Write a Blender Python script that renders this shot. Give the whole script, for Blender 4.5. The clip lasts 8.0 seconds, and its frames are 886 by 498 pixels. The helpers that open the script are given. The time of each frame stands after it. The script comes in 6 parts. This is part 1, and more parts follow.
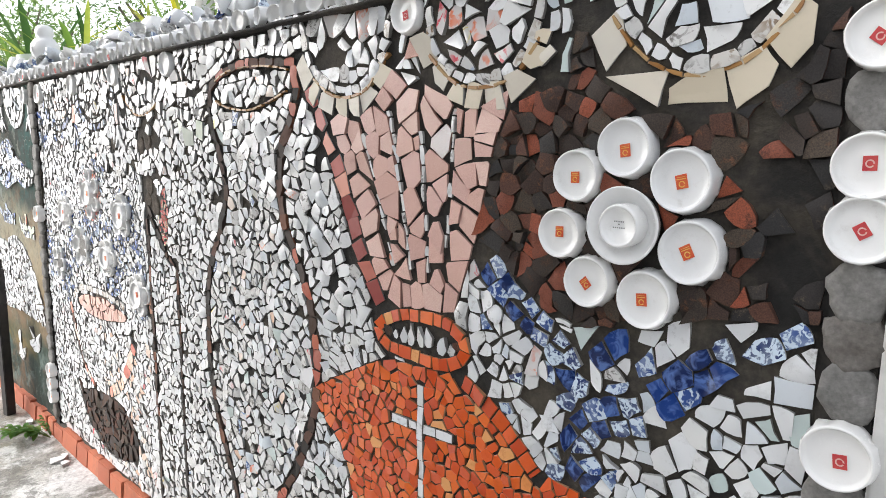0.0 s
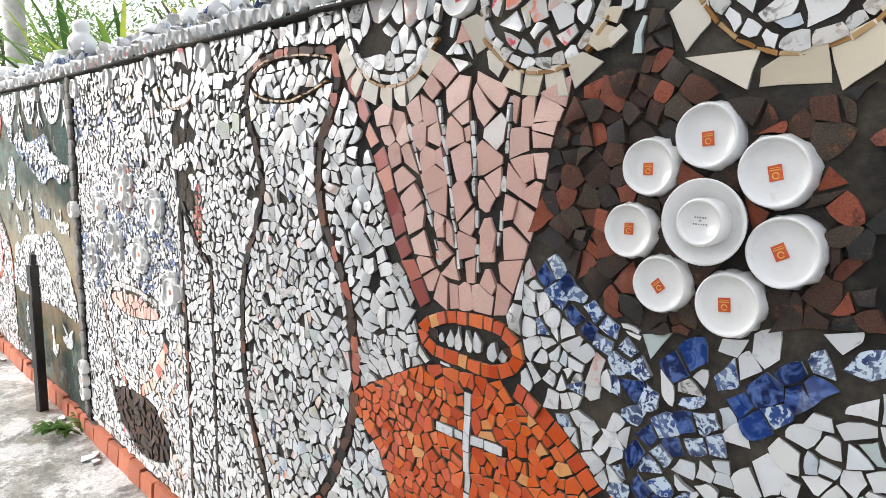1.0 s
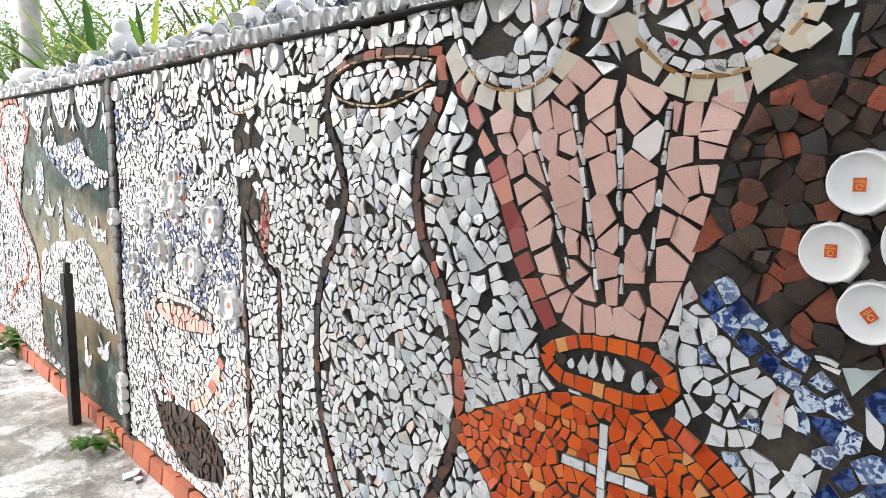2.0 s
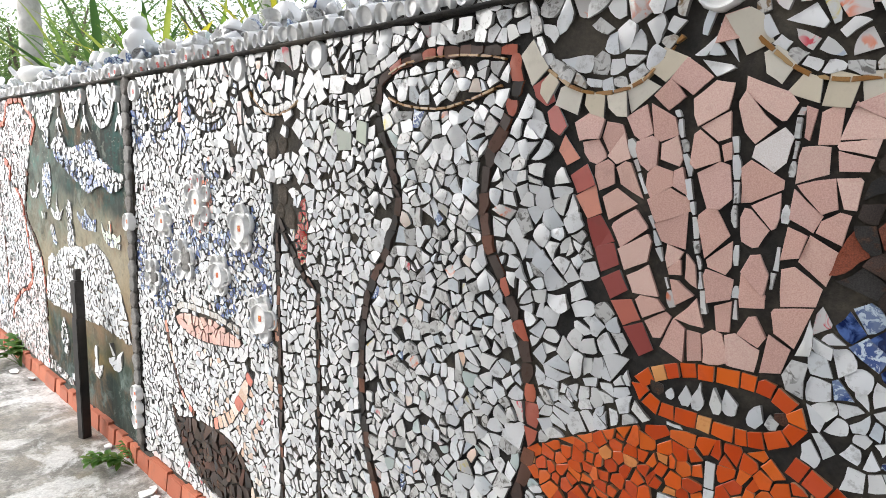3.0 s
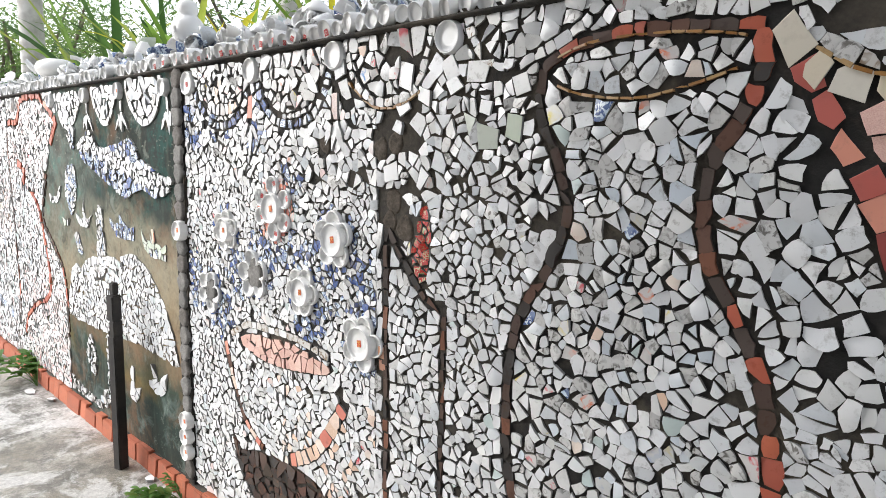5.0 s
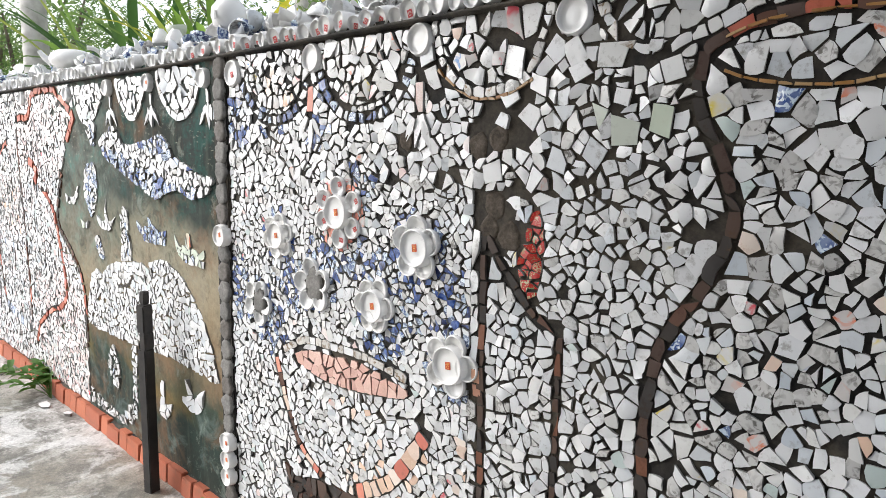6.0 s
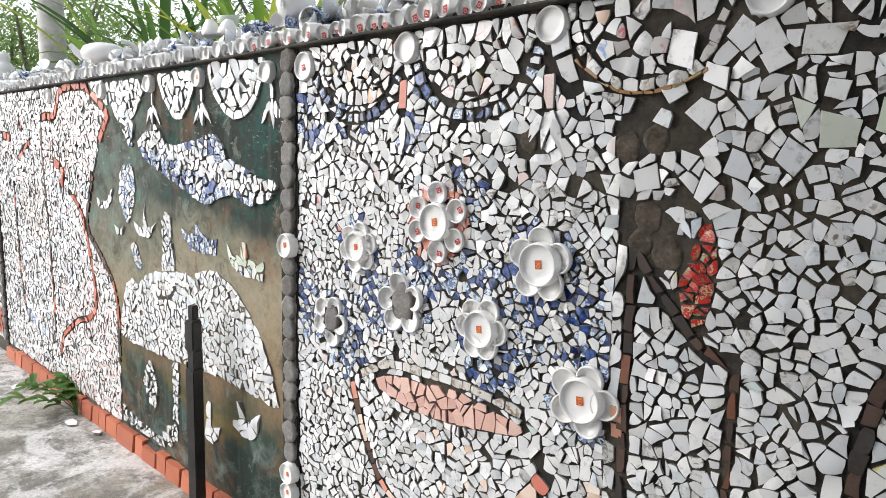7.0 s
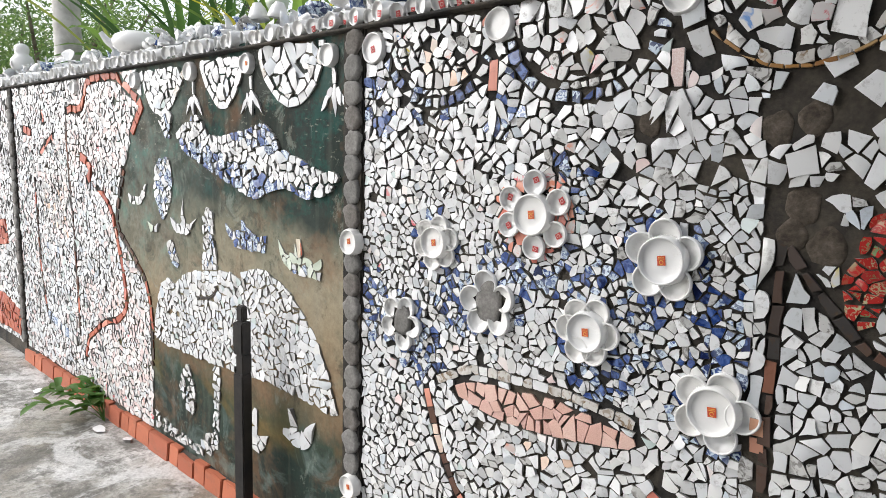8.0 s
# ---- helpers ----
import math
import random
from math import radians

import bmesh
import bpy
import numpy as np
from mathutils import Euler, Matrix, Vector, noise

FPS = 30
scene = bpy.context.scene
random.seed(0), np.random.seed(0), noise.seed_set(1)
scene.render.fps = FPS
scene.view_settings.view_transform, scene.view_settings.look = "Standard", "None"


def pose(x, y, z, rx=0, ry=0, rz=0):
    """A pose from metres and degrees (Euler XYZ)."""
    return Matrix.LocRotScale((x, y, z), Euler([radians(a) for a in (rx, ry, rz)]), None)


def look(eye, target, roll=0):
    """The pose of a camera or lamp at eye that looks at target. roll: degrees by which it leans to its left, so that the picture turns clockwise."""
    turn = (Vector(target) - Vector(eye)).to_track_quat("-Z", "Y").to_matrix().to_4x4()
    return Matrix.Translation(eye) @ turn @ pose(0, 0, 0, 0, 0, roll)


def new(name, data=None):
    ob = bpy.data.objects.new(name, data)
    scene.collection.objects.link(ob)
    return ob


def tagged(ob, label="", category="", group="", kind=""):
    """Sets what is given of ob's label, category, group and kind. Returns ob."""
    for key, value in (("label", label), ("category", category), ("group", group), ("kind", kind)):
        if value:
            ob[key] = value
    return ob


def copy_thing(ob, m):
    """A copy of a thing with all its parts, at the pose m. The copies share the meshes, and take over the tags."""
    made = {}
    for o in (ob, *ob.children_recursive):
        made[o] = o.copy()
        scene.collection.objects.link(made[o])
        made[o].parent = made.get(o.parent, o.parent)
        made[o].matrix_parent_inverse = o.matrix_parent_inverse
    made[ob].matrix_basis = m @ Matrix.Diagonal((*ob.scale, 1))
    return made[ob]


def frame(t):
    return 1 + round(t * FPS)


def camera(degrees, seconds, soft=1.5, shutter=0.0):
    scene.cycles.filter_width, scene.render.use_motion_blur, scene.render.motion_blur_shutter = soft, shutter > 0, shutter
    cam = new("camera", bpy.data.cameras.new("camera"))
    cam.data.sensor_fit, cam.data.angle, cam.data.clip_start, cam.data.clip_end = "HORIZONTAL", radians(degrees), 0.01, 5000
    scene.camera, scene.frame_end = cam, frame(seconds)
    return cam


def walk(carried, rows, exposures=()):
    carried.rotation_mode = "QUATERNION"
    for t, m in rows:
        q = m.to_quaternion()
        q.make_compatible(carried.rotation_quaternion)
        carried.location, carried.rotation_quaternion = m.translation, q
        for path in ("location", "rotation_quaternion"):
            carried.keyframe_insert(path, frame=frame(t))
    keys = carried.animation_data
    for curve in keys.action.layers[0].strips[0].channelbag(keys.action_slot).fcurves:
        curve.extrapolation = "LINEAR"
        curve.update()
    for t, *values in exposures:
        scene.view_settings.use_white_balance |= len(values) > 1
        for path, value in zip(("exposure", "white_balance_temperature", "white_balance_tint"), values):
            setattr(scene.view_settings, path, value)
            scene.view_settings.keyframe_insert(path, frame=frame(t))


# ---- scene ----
cam = camera(66.9, 8.0, soft=0.9)
PATH = [
    (0, (-0.028, 0.016, 1.642), (-1.386, 1.451, 1.333), 0.8),
    (0.5, (-0.061, 0.037, 1.63), (-1.453, 1.44, 1.326), 0.9),
    (1, (-0.137, 0.051, 1.616), (-1.552, 1.431, 1.312), 1.1),
    (1.5, (-0.298, -0.006, 1.616), (-1.713, 1.375, 1.318), 1.4),
    (1.7, (-0.36, -0.034, 1.623), (-1.774, 1.349, 1.323), 1.3),
    (2.8, (-0.609, -0.1, 1.632), (-2.008, 1.299, 1.336), 1.2),
    (3, (-0.667, -0.1, 1.638), (-2.062, 1.303, 1.34), 1.4),
    (3.5, (-0.79, -0.108, 1.641), (-2.174, 1.304, 1.344), 1.3),
    (4, (-0.905, -0.114, 1.633), (-2.281, 1.306, 1.335), 1.3),
    (4.5, (-1.053, -0.138, 1.625), (-2.42, 1.291, 1.325), 1.4),
    (4.7, (-1.118, -0.162, 1.623), (-2.484, 1.27, 1.33), 1.4),
    (5.8, (-1.504, -0.23, 1.622), (-2.843, 1.222, 1.31), 1.1),
    (6, (-1.599, -0.221, 1.616), (-2.939, 1.231, 1.311), 1.2),
    (6.5, (-1.806, -0.229, 1.612), (-3.143, 1.228, 1.313), 1.4),
    (7, (-2.007, -0.259, 1.604), (-3.343, 1.2, 1.308), 1.5),
    (7.5, (-2.168, -0.312, 1.585), (-3.501, 1.15, 1.294), 1.6),
    (8, (-2.304, -0.312, 1.558), (-3.637, 1.15, 1.265), 1.5),
]
walk(cam, [(t, look(eye, target, roll)) for t, eye, target, roll in PATH], [(0.0, 0.15), (1.5, 0.24), (3.5, -0.02), (4.5, -0.05), (6.0, -0.17), (7.0, -0.27), (8.0, -0.40)])

# ---- light ----
world = bpy.data.worlds.new("overcast_sky")
scene.world = world
world.use_nodes = True
wn, wl = world.node_tree.nodes, world.node_tree.links
wn.clear()
sky = wn.new("ShaderNodeTexSky")
sky.sky_type, sky.sun_disc = "NISHITA", False
sky.sun_elevation, sky.sun_rotation = radians(38), radians(232)
sky.air_density, sky.dust_density, sky.ozone_density = 1.0, 4.0, 1.0
grey = wn.new("ShaderNodeHueSaturation")
grey.inputs["Saturation"].default_value = 0.25
wbg = wn.new("ShaderNodeBackground")
wbg.inputs["Strength"].default_value = 0.37
wout = wn.new("ShaderNodeOutputWorld")
wl.new(sky.outputs[0], grey.inputs["Color"])
wl.new(grey.outputs[0], wbg.inputs["Color"])
wl.new(wbg.outputs[0], wout.inputs["Surface"])
sun = new("sun", bpy.data.lights.new("sun", "SUN"))
sun.data.energy, sun.data.angle, sun.data.color = 0.64, radians(55), (1.0, 0.99, 0.98)
sun.matrix_world = look((-9.5, -4.4, 8.0), (-2.5, 1.1, 1.0))
scene.view_settings.exposure = -0.02
scene.view_settings.use_white_balance = True
scene.view_settings.white_balance_temperature = 6380

# ---- materials ----
MATS = {}


class Mat:
    """A principled material with short helpers for its nodes."""

    def __init__(self, name, rough=0.5, metal=0.0, coat=0.0):
        self.m = bpy.data.materials.new(name)
        self.m.use_nodes = True
        self.n, self.l = self.m.node_tree.nodes, self.m.node_tree.links
        self.b = self.n["Principled BSDF"]
        self.b.inputs["Roughness"].default_value = rough
        self.b.inputs["Metallic"].default_value = metal
        self.b.inputs["Coat Weight"].default_value = coat
        self.b.inputs["Coat Roughness"].default_value = 0.16
        self.pos = self.n.new("ShaderNodeNewGeometry")
        MATS[name] = self.m

    def rnd(self):
        o = self.n.new("ShaderNodeObjectInfo")
        return self.math("FRACT", self.math("ADD", o.outputs["Random"], self.pos.outputs["Random Per Island"]))

    def math(self, op, a, b=None):
        x = self.n.new("ShaderNodeMath")
        x.operation = op
        for i, v in enumerate((a, b)):
            if v is None:
                continue
            if isinstance(v, (int, float)):
                x.inputs[i].default_value = v
            else:
                self.l.new(v, x.inputs[i])
        return x.outputs[0]

    def noise(self, scale, detail=4.0, rough=0.6, distort=0.0):
        x = self.n.new("ShaderNodeTexNoise")
        x.inputs["Scale"].default_value = scale
        x.inputs["Detail"].default_value = detail
        x.inputs["Roughness"].default_value = rough
        x.inputs["Distortion"].default_value = distort
        self.l.new(self.pos.outputs["Position"], x.inputs["Vector"])
        return x.outputs["Fac"]

    def ramp(self, fac, *stops, hard=False):
        x = self.n.new("ShaderNodeValToRGB")
        e = x.color_ramp.elements
        while len(e) < len(stops):
            e.new(0.5)
        if hard:
            x.color_ramp.interpolation = "CONSTANT"
        for el, (p, c) in zip(e, stops):
            el.position = p
            el.color = (*c, 1) if len(c) == 3 else c
        self.l.new(fac, x.inputs[0])
        return x.outputs[0]

    def mix(self, fac, a, b, mode="MIX"):
        x = self.n.new("ShaderNodeMix")
        x.data_type, x.blend_type = "RGBA", mode
        for i, v in ((0, fac), (6, a), (7, b)):
            if isinstance(v, (int, float)):
                x.inputs[i].default_value = v
            elif isinstance(v, tuple):
                x.inputs[i].default_value = (*v, 1)
            else:
                self.l.new(v, x.inputs[i])
        return x.outputs[2]

    def colour(self, c):
        self.l.new(c, self.b.inputs["Base Color"])
        return self

    def roughness(self, c):
        self.l.new(c, self.b.inputs["Roughness"])
        return self

    def bump(self, fac, strength=0.3, distance=0.004):
        x = self.n.new("ShaderNodeBump")
        x.inputs["Strength"].default_value, x.inputs["Distance"].default_value = strength, distance
        self.l.new(fac, x.inputs["Height"])
        self.l.new(x.outputs[0], self.b.inputs["Normal"])
        return self


def g(v):
    return (v, v, v)


def shard_mat(name, tones, rough=0.18, dirt=0.35, dirt_colour=(0.16, 0.14, 0.12), coat=0.3, grain=0.0):
    """Glazed or fired pieces: a tone for each piece, light soiling and a little unevenness."""
    m = Mat(name, rough, 0.0, coat)
    tone = m.ramp(m.rnd(), *[(i / max(1, len(tones)), c) for i, c in enumerate(tones)], hard=True)
    fine = m.ramp(m.noise(38, 6, 0.72), (0.54, g(0)), (0.66, g(1)))
    wide = m.ramp(m.noise(5.0, 3), (0.42, g(0.25)), (0.60, g(1)))
    fac = m.math("MULTIPLY", m.math("MULTIPLY", fine, wide), dirt)
    c = m.mix(fac, tone, dirt_colour)
    if grain:
        c = m.mix(grain, c, m.ramp(m.noise(420, 2), (0.35, g(0.25)), (0.65, g(0.95))), "OVERLAY")
    m.colour(c)
    m.roughness(m.math("ADD", m.math("MULTIPLY", fine, 0.35), rough))
    m.bump(m.noise(60, 3), 0.12, 0.003)
    return m


shard_mat("white_china", [(0.72, 0.725, 0.73), (0.66, 0.67, 0.685), (0.75, 0.75, 0.745), (0.62, 0.645, 0.665), (0.69, 0.69, 0.675), (0.73, 0.74, 0.75), (0.62, 0.625, 0.63), (0.72, 0.725, 0.73)], 0.28, 0.62, coat=0.6)
shard_mat("white_china_cool", [(0.60, 0.635, 0.67), (0.54, 0.59, 0.64), (0.66, 0.675, 0.68), (0.50, 0.58, 0.565), (0.63, 0.64, 0.65)], 0.28, 0.5, coat=0.6)
shard_mat("china_edge", [(0.34, 0.34, 0.33), (0.18, 0.17, 0.16), (0.42, 0.42, 0.41), (0.25, 0.24, 0.225)], 0.75, 0.9, coat=0)
shard_mat("pink_tile", [(0.66, 0.415, 0.345), (0.62, 0.375, 0.31), (0.69, 0.46, 0.39), (0.64, 0.40, 0.345), (0.58, 0.35, 0.295)], 0.42, 0.12, coat=0.1, grain=0.22)
shard_mat("pale_tile", [(0.78, 0.66, 0.62), (0.76, 0.70, 0.67), (0.74, 0.58, 0.54)], 0.4, 0.2, coat=0.1, grain=0.3)
shard_mat("dark_red_tile", [(0.36, 0.08, 0.06), (0.42, 0.10, 0.08), (0.30, 0.06, 0.05)], 0.45, 0.2, coat=0.1)
shard_mat("orange_tile", [(0.64, 0.088, 0.004), (0.58, 0.070, 0.003), (0.68, 0.105, 0.005), (0.52, 0.055, 0.003), (0.62, 0.080, 0.003), (0.70, 0.13, 0.010)], 0.34, 0.15, (0.18, 0.05, 0.02), 0.35)
shard_mat("orange_streaked", [(0.72, 0.34, 0.12), (0.66, 0.24, 0.06)], 0.35, 0.5, (0.45, 0.10, 0.02), 0.3)
shard_mat("pink_edge", [(0.46, 0.27, 0.22), (0.40, 0.22, 0.18), (0.52, 0.34, 0.29)], 0.75, 0.3, coat=0)
shard_mat("biscuit", [(0.40, 0.19, 0.09), (0.30, 0.12, 0.05), (0.46, 0.26, 0.14)], 0.8, 0.4, coat=0)
shard_mat("brown_pottery", [(0.040, 0.022, 0.016), (0.028, 0.019, 0.015), (0.055, 0.026, 0.017), (0.026, 0.023, 0.021), (0.070, 0.028, 0.017), (0.034, 0.024, 0.018), (0.050, 0.036, 0.025)], 0.82, 0.85, (0.17, 0.075, 0.040), 0, grain=0.55)
shard_mat("terracotta", [(0.16, 0.042, 0.020), (0.11, 0.034, 0.018), (0.22, 0.052, 0.022)], 0.7, 0.85, (0.035, 0.024, 0.020), 0, grain=0.45)
shard_mat("black_pottery", [(0.018, 0.015, 0.014), (0.026, 0.021, 0.018), (0.014, 0.013, 0.013)], 0.8, 0.8, (0.11, 0.085, 0.065), 0, grain=0.5)
shard_mat("cream_tile", [(0.62, 0.55, 0.43), (0.58, 0.51, 0.39), (0.64, 0.60, 0.52), (0.60, 0.55, 0.46)], 0.38, 0.15, coat=0.15)
shard_mat("sage_tile", [(0.56, 0.62, 0.52), (0.52, 0.58, 0.47), (0.62, 0.66, 0.58)], 0.35, 0.15, coat=0.15)
shard_mat("clay_strip", [(0.10, 0.045, 0.028), (0.06, 0.034, 0.025), (0.16, 0.060, 0.030), (0.060, 0.042, 0.034)], 0.72, 0.5, (0.06, 0.05, 0.045), 0.05)
shard_mat("dark_strip", [(0.045, 0.031, 0.025), (0.032, 0.026, 0.022), (0.070, 0.040, 0.028), (0.028, 0.024, 0.022)], 0.75, 0.6, (0.11, 0.065, 0.035), 0)
shard_mat("red_clay", [(0.42, 0.10, 0.055), (0.36, 0.085, 0.05), (0.46, 0.12, 0.06)], 0.5, 0.4, (0.16, 0.06, 0.04), 0.1)
shard_mat("coral_tile", [(0.62, 0.22, 0.15), (0.66, 0.28, 0.20), (0.56, 0.17, 0.12)], 0.4, 0.3, coat=0.15)
shard_mat("peach_china", [(0.74, 0.58, 0.48), (0.70, 0.50, 0.38), (0.76, 0.66, 0.58)], 0.25, 0.4, (0.40, 0.18, 0.09))
shard_mat("pinkish_china", [(0.80, 0.74, 0.72), (0.78, 0.66, 0.64), (0.80, 0.78, 0.76), (0.74, 0.60, 0.58)], 0.2, 0.3, (0.5, 0.25, 0.22))
shard_mat("painted_tan", [(0.42, 0.20, 0.13), (0.50, 0.26, 0.16)], 0.5, 0.4)


def print_mat(name, ground_c, ink, lo, hi, scale, ink2=None, least=0.2):
    """China with a painted or printed pattern under the glaze."""
    m = Mat(name, 0.16, 0.0, 0.35)
    r = m.rnd()
    pat = m.ramp(m.noise(scale, 3, 0.55, 1.2), (lo, g(0)), (hi, g(1)))
    where = m.ramp(m.noise(16, 2), (0.42, g(0)), (0.56, g(1)))
    amount = m.math("MULTIPLY", pat, m.math("ADD", m.math("MULTIPLY", where, 0.95 - least), least))
    tint = ink if ink2 is None else m.mix(m.ramp(r, (0.0, g(0)), (0.5, g(1)), hard=True), ink, ink2)
    c = m.mix(amount, m.mix(r, ground_c, tuple(x * 0.9 for x in ground_c)), tint)
    m.colour(c).bump(m.noise(60, 3), 0.1, 0.003)
    return m


print_mat("grey_print_china", (0.60, 0.595, 0.58), (0.16, 0.15, 0.14), 0.50, 0.60, 55)
print_mat("blue_print_china", (0.58, 0.68, 0.78), (0.005, 0.018, 0.11), 0.46, 0.53, 62, (0.012, 0.05, 0.22), 0.7)
print_mat("deep_blue_china", (0.09, 0.16, 0.40), (0.004, 0.010, 0.06), 0.38, 0.56, 34, (0.010, 0.035, 0.17), 0.9)
print_mat("rose_print_china", (0.63, 0.60, 0.585), (0.66, 0.09, 0.12), 0.50, 0.58, 28, (0.70, 0.22, 0.12))
print_mat("posy_print_china", (0.62, 0.62, 0.61), (0.10, 0.24, 0.55), 0.52, 0.60, 24, (0.62, 0.50, 0.08))
print_mat("red_blossom_china", (0.46, 0.035, 0.03), (0.16, 0.30, 0.14), 0.52, 0.58, 85, (0.42, 0.44, 0.26))
print_mat("gilt_rim_china", (0.60, 0.58, 0.545), (0.20, 0.13, 0.07), 0.50, 0.60, 46)
shard_mat("gilt_line", [(0.33, 0.17, 0.050), (0.27, 0.125, 0.033), (0.40, 0.26, 0.12)], 0.35, 0.5, (0.12, 0.07, 0.03), 0.3)

shard_mat("cup_glaze", [(0.80, 0.795, 0.78), (0.77, 0.77, 0.765), (0.81, 0.80, 0.78)], 0.16, 0.30, (0.30, 0.27, 0.23), 0.4)

m = Mat("rough_cement", 0.9)
a = m.ramp(m.noise(22, 6, 0.7), (0.32, (0.085, 0.083, 0.080)), (0.5, (0.17, 0.165, 0.160)), (0.72, (0.31, 0.30, 0.295)))
a = m.mix(0.5, a, m.ramp(m.rnd(), (0.0, (0.12, 0.10, 0.08)), (0.4, (0.17, 0.165, 0.15)), (0.7, (0.22, 0.21, 0.19)), hard=True))
m.colour(m.mix(0.3, a, m.ramp(m.noise(130, 4), (0.3, g(0.1)), (0.7, g(0.8))), "OVERLAY"))
m.bump(m.noise(45, 7, 0.75), 0.5, 0.006)

m = Mat("mortar", 0.9)
a = m.ramp(m.noise(4.2, 7, 0.7), (0.42, (0.011, 0.010, 0.009)), (0.52, (0.024, 0.021, 0.0175)), (0.68, (0.080, 0.068, 0.051)))
a = m.mix(m.math("MULTIPLY", m.ramp(m.noise(2.3, 6, 0.7, 0.5), (0.48, g(0)), (0.62, g(1))), 0.55), a, (0.100, 0.081, 0.057))
m.colour(m.mix(0.35, a, m.ramp(m.noise(90, 4), (0.3, g(0.15)), (0.7, g(0.75))), "OVERLAY"))
m.bump(m.noise(70, 6, 0.7), 0.6, 0.006)

m = Mat("brown_mortar", 0.92)
a = m.ramp(m.noise(26, 7, 0.75, 0.4), (0.34, (0.034, 0.025, 0.017)), (0.52, (0.080, 0.063, 0.046)), (0.72, (0.15, 0.125, 0.10)))
m.colour(m.mix(0.4, a, m.ramp(m.noise(120, 4), (0.3, g(0.15)), (0.7, g(0.75))), "OVERLAY"))
m.bump(m.noise(55, 7, 0.75), 0.7, 0.006)

m = Mat("painted_cement", 0.7)
m.b.inputs["Specular IOR Level"].default_value = 0.2
sep = m.n.new("ShaderNodeSeparateXYZ")
m.l.new(m.pos.outputs["Position"], sep.inputs[0])
high = m.math("ADD", sep.outputs["Z"], m.math("MULTIPLY", m.noise(3.0, 4), 0.36))
sea_sky = m.ramp(m.math("MULTIPLY", high, 0.5),
                 (0.10, (0.016, 0.022, 0.018)), (0.24, (0.022, 0.034, 0.027)), (0.34, (0.035, 0.052, 0.036)), (0.40, (0.16, 0.125, 0.075)),
                 (0.50, (0.26, 0.205, 0.13)), (0.62, (0.27, 0.235, 0.165)), (0.70, (0.19, 0.18, 0.13)), (0.76, (0.030, 0.042, 0.035)), (0.92, (0.018, 0.026, 0.022)), (1.0, (0.05, 0.055, 0.048)))
teal = m.ramp(m.noise(3.4, 6, 0.75), (0.50, g(0)), (0.57, g(1)))
c = m.mix(m.math("MULTIPLY", m.math("MULTIPLY", teal, m.ramp(m.math("MULTIPLY", high, 0.5), (0.42, g(0.12)), (0.70, g(0.35)), (0.80, g(1)))), 0.5), sea_sky, (0.012, 0.085, 0.072))
strk = m.n.new("ShaderNodeMapping")
strk.inputs["Scale"].default_value = (14, 14, 1.5)
m.l.new(m.pos.outputs["Position"], strk.inputs["Vector"])
sn = m.n.new("ShaderNodeTexNoise")
sn.inputs["Scale"].default_value, sn.inputs["Detail"].default_value = 1.0, 5.0
m.l.new(strk.outputs[0], sn.inputs["Vector"])
c = m.mix(m.ramp(sn.outputs["Fac"], (0.55, g(0)), (0.85, g(0.28))), c, (0.30, 0.30, 0.25))
c = m.mix(m.math("MULTIPLY", m.ramp(m.noise(7.5, 7, 0.75, 0.6), (0.52, g(0)), (0.62, g(1))), 0.62), c, (0.030, 0.034, 0.027))
c = m.mix(m.math("MULTIPLY", m.ramp(m.noise(5.2, 8, 0.8, 1.0), (0.56, g(0)), (0.62, g(1))), 0.42), c, (0.26, 0.29, 0.25))
c = m.mix(m.math("MULTIPLY", m.ramp(m.noise(2.7, 5, 0.7, 0.4), (0.50, g(0)), (0.62, g(1))), 0.45), c, (0.20, 0.105, 0.055))
high2 = m.math("MULTIPLY", high, 0.5)
# pale washes low on the panel, teal and grey-green washes towards its far end, cream flecks in the dark sky
wash = m.ramp(m.noise(4.6, 5, 0.7, 0.8), (0.50, g(0)), (0.62, g(1)))
c = m.mix(m.math("MULTIPLY", m.math("MULTIPLY", wash, m.ramp(high2, (0.30, g(1)), (0.38, g(0)))), 0.45), c, (0.16, 0.21, 0.19))
ochre = m.ramp(m.noise(2.2, 4, 0.6, 0.5), (0.50, g(0)), (0.58, g(1)))
c = m.mix(m.math("MULTIPLY", m.math("MULTIPLY", ochre, m.ramp(high2, (0.24, g(0)), (0.30, g(1)), (0.38, g(0)))), 0.6), c, (0.17, 0.12, 0.035))
far_end = m.ramp(m.math("SUBTRACT", m.math("ADD", m.math("MULTIPLY", sep.outputs["X"], -1.0), m.math("MULTIPLY", m.noise(2.4, 4), 0.9)), 5.25), (0.15, g(0)), (0.6, g(1)))
c = m.mix(m.math("MULTIPLY", m.math("MULTIPLY", far_end, m.ramp(high2, (0.50, g(0)), (0.60, g(1)))), 0.6), c, m.ramp(m.noise(7, 6, 0.7), (0.40, (0.060, 0.070, 0.056)), (0.52, (0.15, 0.165, 0.14)), (0.64, (0.12, 0.23, 0.19))))
fl = m.n.new("ShaderNodeMapping")
fl.inputs["Scale"].default_value = (34, 34, 80)
m.l.new(m.pos.outputs["Position"], fl.inputs["Vector"])
fn = m.n.new("ShaderNodeTexNoise")
fn.inputs["Scale"].default_value, fn.inputs["Detail"].default_value = 1.0, 3.0
m.l.new(fl.outputs[0], fn.inputs["Vector"])
